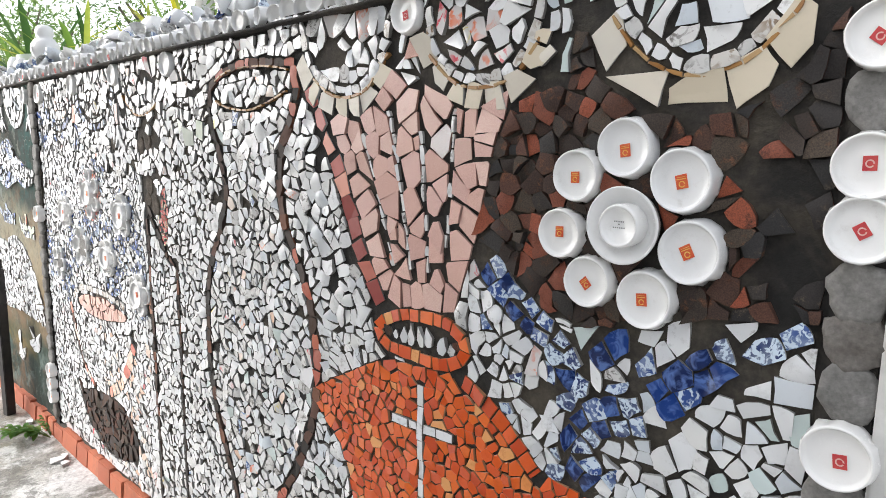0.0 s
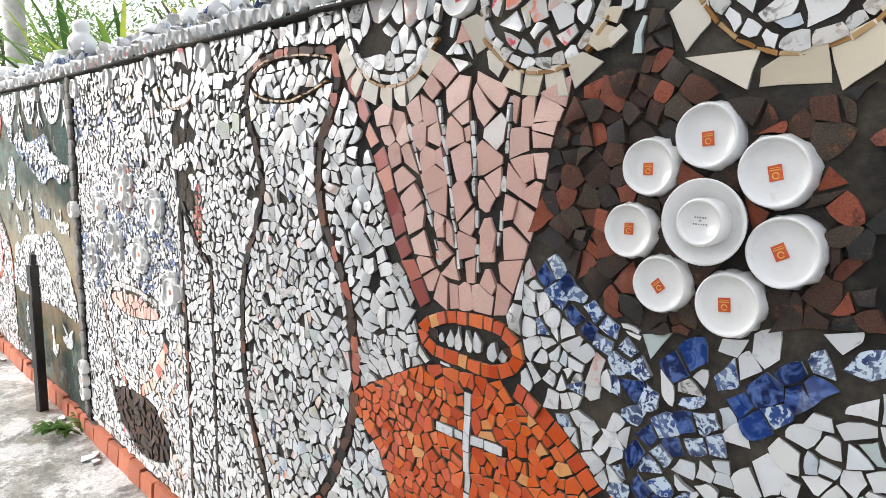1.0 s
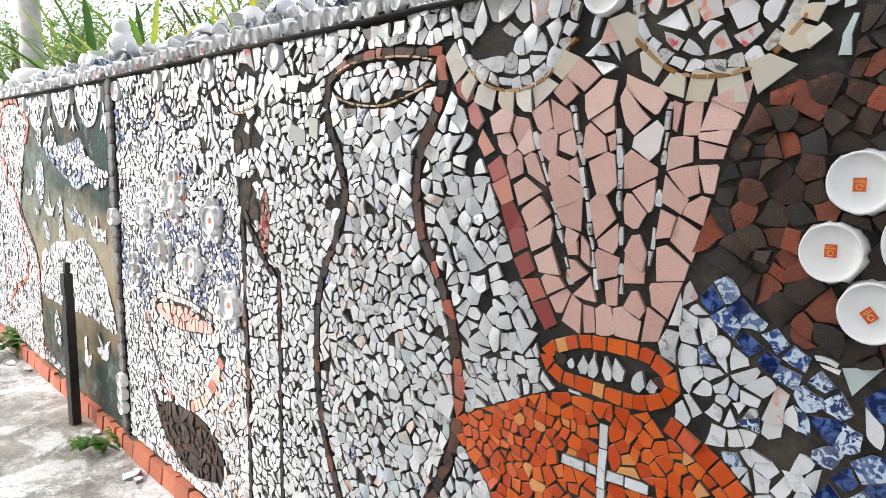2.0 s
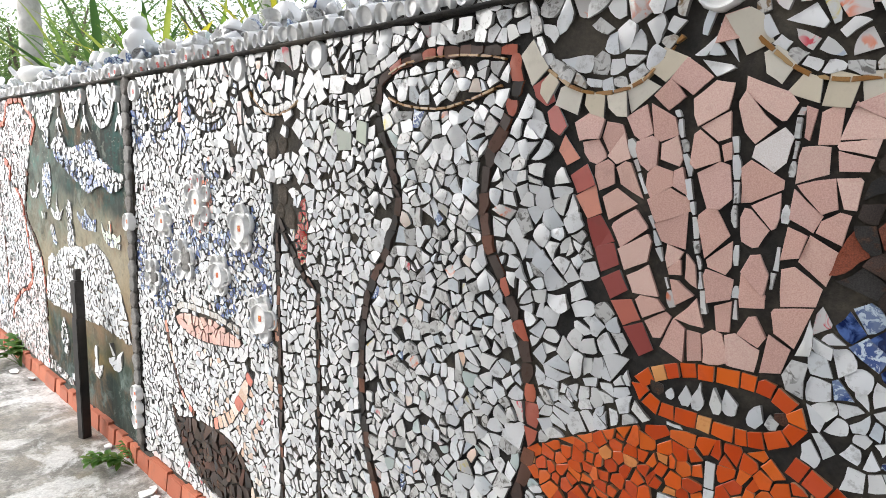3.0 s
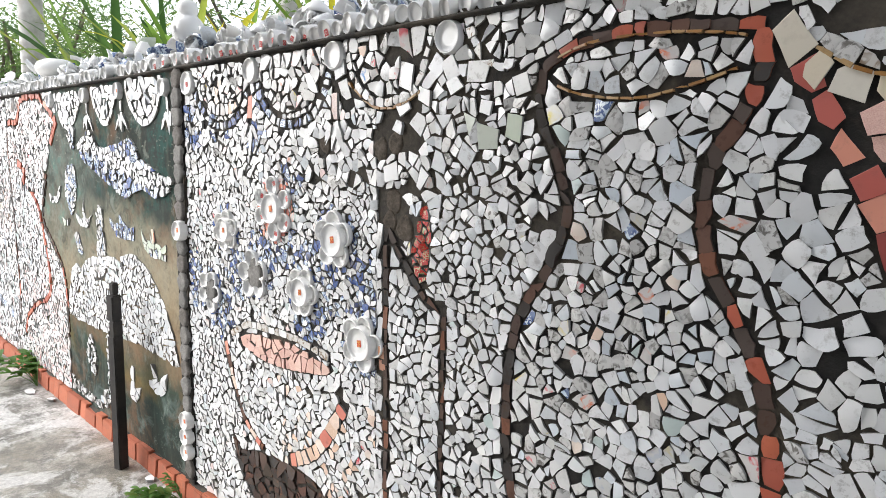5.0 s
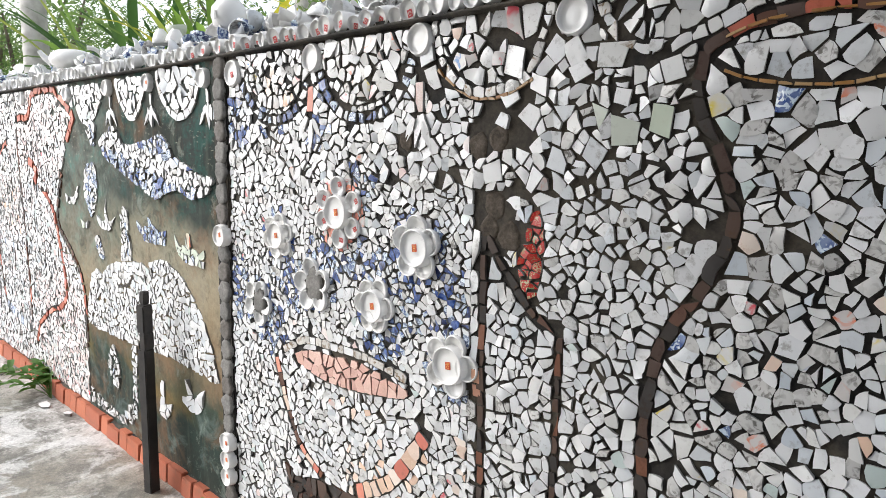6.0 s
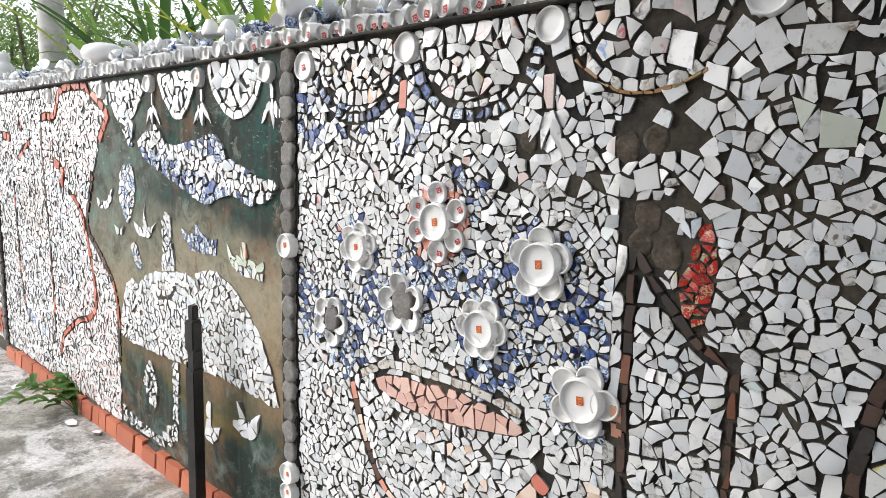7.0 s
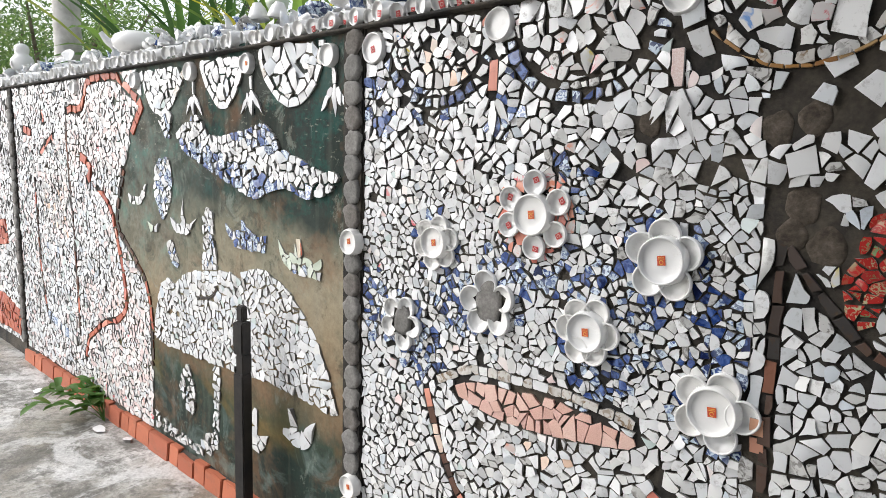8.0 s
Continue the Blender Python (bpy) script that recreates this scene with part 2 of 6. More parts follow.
c = m.mix(m.math("MULTIPLY", m.math("MULTIPLY", m.ramp(fn.outputs["Fac"], (0.62, g(0)), (0.68, g(1))), m.ramp(high2, (0.76, g(0)), (0.82, g(1)))), m.math("MULTIPLY", wash, 0.55)), c, (0.38, 0.38, 0.30))
c = m.mix(0.4, c, m.ramp(m.noise(34, 6, 0.75), (0.3, g(0.25)), (0.7, g(0.75))), "OVERLAY")
m.colour(c).bump(m.noise(60, 5), 0.3, 0.003)
m.roughness(m.ramp(m.noise(4, 3), (0.3, g(0.7)), (0.7, g(0.95))))

m = Mat("concrete_ground", 0.8)
base = m.ramp(m.noise(1.3, 8, 0.68), (0.40, (0.17, 0.16, 0.14)), (0.49, (0.36, 0.35, 0.33)), (0.57, (0.60, 0.59, 0.57)))
wet = m.ramp(m.noise(0.95, 5, 0.6, 0.8), (0.47, g(0)), (0.56, g(1)))
c = m.mix(m.math("MULTIPLY", wet, 0.65), base, (0.17, 0.145, 0.095))
c = m.mix(m.math("MULTIPLY", m.ramp(m.noise(5.5, 7, 0.75), (0.49, g(0)), (0.57, g(1))), 0.72), c, (0.09, 0.088, 0.075))
c = m.mix(m.math("MULTIPLY", m.ramp(m.noise(17, 7, 0.75), (0.51, g(0)), (0.58, g(1))), 0.65), c, (0.13, 0.125, 0.11))
c = m.mix(m.math("MULTIPLY", m.ramp(m.noise(3.1, 6, 0.7, 0.5), (0.50, g(0)), (0.57, g(1))), 0.60), c, (0.66, 0.66, 0.65))
c = m.mix(0.55, c, m.ramp(m.noise(60, 5, 0.75), (0.3, g(0.2)), (0.7, g(0.8))), "OVERLAY")
m.colour(c).bump(m.noise(45, 8, 0.7), 0.45, 0.008)
m.roughness(m.ramp(wet, (0.0, g(0.85)), (1.0, g(0.32))))

m = Mat("kerb_brick", 0.7)
tone = m.ramp(m.rnd(), (0.0, (0.40, 0.115, 0.055)), (0.4, (0.46, 0.14, 0.07)), (0.7, (0.36, 0.10, 0.05)), hard=True)
m.colour(m.mix(m.ramp(m.noise(14, 6, 0.7), (0.52, g(0)), (0.72, g(0.7))), tone, (0.20, 0.09, 0.055))).bump(m.noise(120, 4), 0.35, 0.002)

m = Mat("plaster", 0.85)
m.colour(m.ramp(m.noise(6, 6, 0.7), (0.3, (0.50, 0.49, 0.47)), (0.6, (0.66, 0.65, 0.63)))).bump(m.noise(40, 5), 0.3, 0.003)
m = Mat("post_metal", 0.55, 0.2)
m.colour(m.ramp(m.noise(12, 6, 0.7), (0.35, (0.018, 0.017, 0.017)), (0.60, (0.035, 0.030, 0.027)), (0.78, (0.075, 0.050, 0.036)))).bump(m.noise(90, 4), 0.25, 0.002)
m = Mat("sticker_red", 0.5)
m.colour(m.ramp(m.noise(30, 3), (0.4, (0.56, 0.07, 0.025)), (0.7, (0.66, 0.14, 0.04))))
m = Mat("sticker_crimson", 0.5)
m.colour(m.ramp(m.noise(30, 3), (0.4, (0.46, 0.03, 0.04)), (0.7, (0.55, 0.07, 0.06))))
m = Mat("sticker_gold", 0.5)
m.colour(m.ramp(m.noise(150, 3), (0.4, (0.72, 0.36, 0.04)), (0.7, (0.74, 0.52, 0.18))))
m = Mat("sticker_pale", 0.5)
m.colour(m.ramp(m.noise(150, 3), (0.4, (0.62, 0.34, 0.30)), (0.7, (0.72, 0.55, 0.48))))
m = Mat("print_grey", 0.5)
m.colour(m.ramp(m.noise(60, 3), (0.4, g(0.18)), (0.7, g(0.30))))


def leaf_mat(name, tones, rough=0.45):
    m = Mat(name, rough)
    tone = m.ramp(m.rnd(), *[(i / len(tones), c) for i, c in enumerate(tones)], hard=True)
    c = m.mix(m.ramp(m.noise(9, 4), (0.35, g(0)), (0.7, g(0.5))), tone, tuple(x * 0.6 for x in tones[0]))
    m.colour(c)
    m.b.inputs["Transmission Weight"].default_value = 0.0
    tr = m.n.new("ShaderNodeBsdfTranslucent")
    m.l.new(c, tr.inputs["Color"])
    mx = m.n.new("ShaderNodeMixShader")
    mx.inputs[0].default_value = 0.5
    out = m.n["Material Output"]
    m.l.new(m.b.outputs[0], mx.inputs[1])
    m.l.new(tr.outputs[0], mx.inputs[2])
    m.l.new(mx.outputs[0], out.inputs["Surface"])


leaf_mat("palm_leaf", [(0.20, 0.34, 0.06), (0.26, 0.42, 0.08), (0.15, 0.26, 0.05), (0.38, 0.44, 0.08)])
leaf_mat("dark_palm_leaf", [(0.07, 0.15, 0.04), (0.10, 0.20, 0.05), (0.05, 0.11, 0.03), (0.16, 0.27, 0.06)])
leaf_mat("yellow_leaf", [(0.60, 0.56, 0.05), (0.50, 0.52, 0.05), (0.66, 0.58, 0.07)])
leaf_mat("tree_leaf", [(0.15, 0.26, 0.07), (0.20, 0.32, 0.09), (0.11, 0.19, 0.06), (0.28, 0.38, 0.13)])
leaf_mat("weed_leaf", [(0.10, 0.22, 0.04), (0.13, 0.26, 0.06), (0.16, 0.24, 0.05)])
leaf_mat("dry_leaf", [(0.26, 0.21, 0.15), (0.33, 0.28, 0.21), (0.20, 0.16, 0.11)])
m = Mat("palm_trunk", 0.85)
m.colour(m.ramp(m.noise(7, 6, 0.7), (0.35, (0.42, 0.40, 0.37)), (0.6, (0.62, 0.60, 0.57)))).bump(m.noise(30, 5), 0.4, 0.006)
m = Mat("bark", 0.9)
m.colour(m.ramp(m.noise(9, 6, 0.7), (0.35, (0.09, 0.07, 0.05)), (0.6, (0.20, 0.17, 0.13)))).bump(m.noise(30, 5), 0.5, 0.01)

# ---- helpers for meshes ----
FACE = 1.135  # the mortar's face
rng = random.Random(7)


def mesh_of(name, verts, faces, mats, index=None, smooth=None):
    me = bpy.data.meshes.new(name)
    me.from_pydata(verts, [], faces)
    for k in mats:
        me.materials.append(MATS[k])
    if index is not None:
        me.polygons.foreach_set("material_index", index)
    if smooth is not None:
        me.polygons.foreach_set("use_smooth", smooth if isinstance(smooth, list) else [smooth] * len(faces))
    me.update()
    return me


def child(name, me, parent, at=None, label=""):
    ob = new(name, me)
    ob.parent = parent
    if at is not None:
        ob.matrix_basis = at if isinstance(at, Matrix) else Matrix.Translation(at)
    return tagged(ob, label)


def thing(name, label, category, group="", kind="", at=(0, 0, 0)):
    ob = new(name)
    ob.empty_display_size = 0.05
    ob.location = at
    return tagged(ob, label, category, group, kind)


def box(name, x0, x1, y0, y1, z0, z1, mat, bevel=0.0):
    bm = bmesh.new()
    bmesh.ops.create_cube(bm, size=1, matrix=Matrix.Translation(((x0 + x1) / 2, (y0 + y1) / 2, (z0 + z1) / 2)) @ Matrix.Diagonal((x1 - x0, y1 - y0, z1 - z0, 1)))
    if bevel:
        bmesh.ops.bevel(bm, geom=bm.edges[:], offset=bevel, segments=2, affect="EDGES")
    me = bpy.data.meshes.new(name)
    bm.to_mesh(me)
    bm.free()
    me.materials.append(MATS[mat])
    return me


def ledge_z(u):
    """The under edge of the dark ledge, which falls gently towards the far end."""
    return 1.962 + 0.0165 * (u + 1.7) if u > -4.5 else 1.916 + 0.008 * (u + 4.5)


# ---- the plan of the mosaic: u along the wall, v above the ground ----
def inside(pts, poly):
    x, y = pts[:, 0], pts[:, 1]
    ok = np.zeros(len(pts), bool)
    for (ax, ay), (bx, by) in zip(poly, poly[1:] + poly[:1]):
        cross = ((ay > y) != (by > y)) & (x < (bx - ax) * (y - ay) / ((by - ay) or 1e-9) + ax)
        ok ^= cross
    return ok


def segs(line, off=0.0, closed=True):
    ends = line[1:] + line[:1] if closed else line[1:]
    return [(*a, *b, off) for a, b in zip(line, ends)]


def seg_near(s, p):
    a, b = s[:, 0:2], s[:, 2:4]
    d = b - a
    t = np.clip(((p - a) * d).sum(1) / np.maximum((d * d).sum(1), 1e-12), 0, 1)
    c = a + d * t[:, None]
    return c, np.hypot(*(p - c).T)


def clip(poly, cx, cy, nx, ny):
    out, n = [], len(poly)
    side = [(x - cx) * nx + (y - cy) * ny for x, y in poly]
    for i in range(n):
        j = (i + 1) % n
        if side[i] >= 0:
            out.append(poly[i])
        if (side[i] >= 0) != (side[j] >= 0):
            k = side[i] / (side[i] - side[j])
            out.append((poly[i][0] + (poly[j][0] - poly[i][0]) * k, poly[i][1] + (poly[j][1] - poly[i][1]) * k))
    return out


def smooth_line(line, n=4, closed=False):
    """A Catmull-Rom curve through the points."""
    p = [np.array(q) for q in line]
    m = len(p)
    out = []
    for i in range(m if closed else m - 1):
        q = [p[(i + k) % m] if closed else p[min(max(i + k, 0), m - 1)] for k in (-1, 0, 1, 2)]
        for s in range(n):
            t = s / n
            out.append(tuple(0.5 * (2 * q[1] + (q[2] - q[0]) * t + (2 * q[0] - 5 * q[1] + 4 * q[2] - q[3]) * t * t + (3 * q[1] - q[0] - 3 * q[2] + q[3]) * t ** 3)))
    if not closed:
        out.append(tuple(p[-1]))
    return out


BLOCKS = []  # (segments, polygon or None): what later fields must leave free


def block_poly(poly, gap=0.0):
    BLOCKS.append((np.array(segs(poly, gap)), poly))


def block_line(line, width):
    BLOCKS.append((np.array(segs(line, width / 2, False)), None))


def block_disc(u, v, r):
    BLOCKS.append((np.array([(u, v, u + 1e-6, v, r)]), None))


def cells(poly, size, gap, jitter=0.40, lose=0.02, stretch=1.0, holes=(), mess=1.0, seeds=None, crop=1.0, fine=()):
    """Irregular broken pieces that fill a field, clear of all blocks."""
    xs, ys = [p[0] for p in poly], [p[1] for p in poly]
    x0, x1, y0, y1 = min(xs), max(xs), min(ys), max(ys)
    sx, sy = size, size * 0.88 * stretch
    pts = []
    for j in range(int((y1 - y0) / sy) + 2):
        for i in range(int((x1 - x0) / sx) + 2):
            pts.append((x0 + (i + 0.5 * (j % 2)) * sx + rng.uniform(-jitter, jitter) * sx, y0 + j * sy + rng.uniform(-jitter, jitter) * sy))
    more = []
    for x, y in pts:
        k = rng.random()
        if k < 0.07 * mess:
            continue
        more.append((x, y))
        if k > 1 - 0.30 * mess:
            a, d = rng.uniform(0, 6.28), size * rng.uniform(0.38, 0.55)
            more.append((x + d * math.cos(a), y + d * math.sin(a)))
        elif fine and k > 0.25 and near_any(x, y, fine):
            more.append((x + size * rng.uniform(-0.55, 0.55), y + size * rng.uniform(-0.55, 0.55)))
    pts = np.array(more if seeds is None else seeds)
    ok = inside(pts, poly)
    for s, p in BLOCKS:
        if p is not None:
            ok &= ~inside(pts, p)
    pts = pts[ok]
    near = [np.array(segs(poly))]
    for s, p in BLOCKS:
        lo = np.minimum(s[:, 0:2], s[:, 2:4]) - s[:, 4:5] - size * 2
        hi = np.maximum(s[:, 0:2], s[:, 2:4]) + s[:, 4:5] + size * 2
        keep = (hi[:, 0] > x0) & (lo[:, 0] < x1) & (hi[:, 1] > y0) & (lo[:, 1] < y1)
        if keep.any():
            near.append(s[keep])
    near = np.concatenate(near)
    good = []
    for p in pts:
        c, d = seg_near(near, p)
        if (d - near[:, 4]).min() > size * 0.10:
            good.append(p)
    pts = np.array(good) if good else np.zeros((0, 2))
    out = []
    for p in pts:
        if rng.random() < lose or any(math.hypot(p[0] - hx, p[1] - hy) < hr for hx, hy, hr in holes):
            continue
        r = size * 1.5
        cell = [(p[0] - r, p[1] - r), (p[0] + r, p[1] - r), (p[0] + r, p[1] + r), (p[0] - r, p[1] + r)]
        dist = np.hypot(pts[:, 0] - p[0], pts[:, 1] - p[1])
        for i in np.argsort(dist)[1:22]:
            if dist[i] > 2.9 * size:
                break
            if dist[i] < 1e-6:
                continue
            q = pts[i]
            nx, ny = (p - q) / dist[i]
            k = (gap / 2 + 0.0009) * rng.choice((0.0, 0.0, 0.1, 0.3, 0.6, 1.2, 2.2))
            cell = clip(cell, (p[0] + q[0]) / 2 + nx * k, (p[1] + q[1]) / 2 + ny * k, nx, ny)
            if len(cell) < 3:
                break
        c, d = seg_near(near, p)
        for i in np.argsort(d - near[:, 4])[:14]:
            if d[i] - near[i, 4] > 1.7 * size or len(cell) < 3:
                break
            n = (p - c[i]) / max(d[i], 1e-9)
            e = c[i] + n * (near[i, 4] + gap / 2)
            cell = clip(cell, e[0], e[1], n[0], n[1])
        cell = tidy(cell, size, crop)
        if cell:
            out.append(cell)
    return out


def tidy(cell, size, crop=1.0):
    """Nibbled corners, and no slivers."""
    if len(cell) < 3:
        return None
    kept = [q for i, q in enumerate(cell) if math.dist(q, cell[i - 1]) > size * 0.12]
    if len(kept) < 3:
        return None
    area = 0.5 * sum(a[0] * b[1] - b[0] * a[1] for a, b in zip(kept, kept[1:] + kept[:1]))
    if area < 0.06 * size * size:
        return None
    want = 9 if rng.random() > crop else rng.choices((3, 4, 5, 6), (0.17, 0.46, 0.29, 0.08))[0]
    while len(kept) > want:
        loss = [abs((b[0] - a[0]) * (c[1] - a[1]) - (c[0] - a[0]) * (b[1] - a[1])) for a, b, c in zip(kept[-1:] + kept[:-1], kept, kept[1:] + kept[:1])]
        if min(loss) > 0.40 * area:
            break
        kept.pop(loss.index(min(loss)))
    cx, cy = sum(q[0] for q in kept) / len(kept), sum(q[1] for q in kept) / len(kept)
    out = []
    turn, whole = rng.gauss(0, 0.08), rng.uniform(0.96, 1.09)
    ct, st = math.cos(turn), math.sin(turn)
    for q in kept:
        k = whole - rng.uniform(0, 0.08)
        dx, dy = (q[0] - cx) * k, (q[1] - cy) * k
        out.append((cx + dx * ct - dy * st, cy + dx * st + dy * ct))
    return out


def broken_outline(pts, curve):
    """Straight, bowed and ragged breaks between the corners of a piece."""
    out = []
    for a, b in zip(pts, pts[1:] + pts[:1]):
        out.append(a)
        d = math.dist(a, b)
        if d < 0.012:
            continue
        dx, dy = b[0] - a[0], b[1] - a[1]
        k = rng.random()
        if curve > 0.3 and k < 0.30:
            bow = rng.uniform(0.07, 0.15)
            cuts = ((0.3, bow * 0.85), (0.7, bow * 0.85))
        elif curve > 0.3 and k < 0.38:
            cuts = ((0.5, -rng.uniform(0.04, 0.09)),)
        elif k < 0.75:
            cuts = ((rng.uniform(0.3, 0.7), rng.gauss(0, 0.030 if curve > 0.3 else 0.016)),)
        else:
            cuts = ()
        for f, w in cuts:
            out.append((a[0] + dx * f + dy * w, a[1] + dy * f - dx * w))
    return out


def shard(cell, curve=1.0, high=(0.004, 0.009), tilt=0.10):
    """One broken piece: vertices about its own middle, faces, slots and smoothing. It stands out towards -y."""
    cx, cy = sum(q[0] for q in cell) / len(cell), sum(q[1] for q in cell) / len(cell)
    pts = [(x - cx, y - cy) for x, y in cell]
    if len(pts) < 8:
        pts = broken_outline(pts, curve)
    r = sum(math.hypot(*q) for q in pts) / len(pts)
    h = rng.uniform(*high)
    ang = rng.uniform(0, math.pi)
    ca, sa = math.cos(ang), math.sin(ang)
    k1 = curve * rng.choice((0.6, 1.5, 3.0, 5.5, 8.0)) * (-0.6 if rng.random() < 0.15 else 1)
    k2 = k1 * rng.uniform(0.1, 0.9)
    tx, ty = rng.gauss(0, tilt), rng.gauss(0, tilt)

    def top(x, y):
        a, b = x * ca + y * sa, y * ca - x * sa
        return max(0.0025, h + (k1 + k2) * r * r * 0.5 - k1 * a * a - k2 * b * b + tx * x + ty * y)

    n = len(pts)
    lip = [(x, -top(x, y), y) for x, y in pts]
    base = [(x * 0.89, 0.006, y * 0.89) for x, y in pts]
    if curve > 0.3:
        rings = [base, lip, lip, [(x * 0.5, -top(x * 0.5, y * 0.5), y * 0.5) for x, y in pts]]
    else:
        f = 1 - min(0.10, 0.0011 / max(r, 1e-6))
        rings = [base, [(x, y + 0.0006, z) for x, y, z in lip], [(x, y + 0.0006, z) for x, y, z in lip], [(x * f, -top(x * f, y * f), y * f) for x, y in pts]]
    verts = [q for ring in rings for q in ring]
    faces, slot, flat = [], [], []
    for k in (0, 2):
        for i in range(n):
            j = (i + 1) % n
            faces.append((k * n + i, k * n + j, (k + 1) * n + j, (k + 1) * n + i))
            slot.append(1 if k == 0 else 0)
            flat.append(k > 0 and curve > 0.3)
    faces.append(tuple(range(3 * n, 4 * n)))
    slot.append(0)
    flat.append(curve > 0.3)
    return (cx, cy), verts, faces, slot, flat


def lay(owner, pieces, pick, edge="china_edge", name="shard", curve=1.0, limit=300, middle=None, **kw):
    """Sets pieces on the wall under their thing: the nearest as parts, the rest joined."""
    if middle is not None:
        pieces = sorted(pieces, key=lambda c: math.dist(c[0], middle))
    pool, slots = ([], [], [], []), {}
    for i, cell in enumerate(pieces):
        cx, cy = sum(q[0] for q in cell) / len(cell), sum(q[1] for q in cell) / len(cell)
        mat = pick(cx, cy)
        at, verts, faces, slot, flat = shard(cell, curve, **kw)
        if i < limit:
            child(name, mesh_of(name, verts, faces, [mat, edge], slot, flat), owner, (at[0], FACE, at[1]))
        else:
            base = len(pool[0])
            pool[0].extend((x + at[0], y + FACE, z + at[1]) for x, y, z in verts)
            pool[1].extend(tuple(k + base for k in f) for f in faces)
            a, b = slots.setdefault(mat, len(slots)), slots.setdefault(edge, len(slots)) if edge in slots or True else 0
            pool[2].extend(b if s else a for s in slot)
            pool[3].extend(flat)
    if pool[0]:
        ob = child("shard_fill", mesh_of("shard_fill", pool[0], pool[1], list(slots), pool[2], pool[3]), owner)
        tagged(ob, kind="stuff")


def ribbon_of(line, width):
    """The outline of a band about a line."""
    p = [np.array(q) for q in line]
    left, right = [], []
    for i, q in enumerate(p):
        d = p[min(i + 1, len(p) - 1)] - p[max(i - 1, 0)]
        n = np.array((-d[1], d[0])) / max(1e-9, float(np.hypot(*d))) * width / 2
        left.append(tuple(q + n))
        right.append(tuple(q - n))
    return right + left[::-1]


def lane_seeds(line, width, size):
    """Middles of pieces laid in one, two or three lanes along a line."""
    lanes = max(1, round(width / size / 0.95))
    pts = [np.array(p) for p in line]
    out, carry = [], 0.0
    for lane in range(lanes):
        off = (lane + 0.5) / lanes * width - width / 2
        carry = size * rng.uniform(0.2, 0.6)
        for a, b in zip(pts, pts[1:]):
            d = b - a
            n = float(np.hypot(*d))
            side = np.array((-d[1], d[0])) / max(n, 1e-9)
            while carry < n:
                q = a + d * carry / max(n, 1e-9) + side * (off + rng.uniform(-0.12, 0.12) * size)
                out.append(tuple(q))
                carry += size * rng.uniform(0.65, 1.3)
            carry -= n
    return out


def strip_cells(line, width, length, gap=0.004, wobble=0.12, closed=False):
    """Short pieces end to end along a line."""
    pts = [np.array(p) for p in (line + line[:1] if closed else line)]
    cum = [0.0]
    for a, b in zip(pts, pts[1:]):
        cum.append(cum[-1] + float(np.hypot(*(b - a))))

    def at(s):
        s = min(max(s, 0), cum[-1] - 1e-6)
        i = max(k for k in range(len(cum) - 1) if cum[k] <= s)
        d = (pts[i + 1] - pts[i]) / max(cum[i + 1] - cum[i], 1e-9)
        return pts[i] + d * (s - cum[i]), np.array((-d[1], d[0]))

    out, s = [], 0.0
    while s < cum[-1] - length * 0.3:
        e = min(s + length * rng.uniform(0.7, 1.35), cum[-1])
        (a, na), (b, nb) = at(s + gap / 2), at(e - gap / 2)
        w = lambda: width / 2 * (1 - rng.uniform(0, wobble))
        quad = [a - na * w(), b - nb * w(), b + nb * w(), a + na * w()]
        out.append([tuple(q) for q in quad])
        s = e
    return out


def ragged(u0, u1, v, seed, step=0.035, rough=0.035):
    """An uneven line along the wall, where one field meets the next."""
    n = int(abs(u1 - u0) / step)
    return [(u0 + (u1 - u0) * i / n, v + rough * (noise.noise((i * 0.9, seed, 0)) + 0.6 * noise.noise((i * 2.3, seed, 5)))) for i in range(n + 1)]


def jagged(quads, much=0.45):
    """The same pieces with some corners broken off."""
    out = []
    for q in quads:
        q = list(q)
        if rng.random() < much:
            c = rng.randrange(len(q))
            corner, prv, nxt, f = q[c], q[c - 1], q[(c + 1) % len(q)], rng.uniform(0.2, 0.55)
            q[c:c + 1] = [(corner[0] + (prv[0] - corner[0]) * f, corner[1] + (prv[1] - corner[1]) * f), (corner[0] + (nxt[0] - corner[0]) * f, corner[1] + (nxt[1] - corner[1]) * f)]
        if much > 0.3 and rng.random() < much * 0.2 and len(q) > 3:
            q.pop(rng.randrange(len(q)))
        out.append(q)
    return out


def choose(*weighted):
    names, w = [a for a, b in weighted], [b for a, b in weighted]
    return lambda x, y: rng.choices(names, w)[0]


def near_any(x, y, spots):
    return any(math.hypot(x - a, y - b) < r for a, b, r in spots)


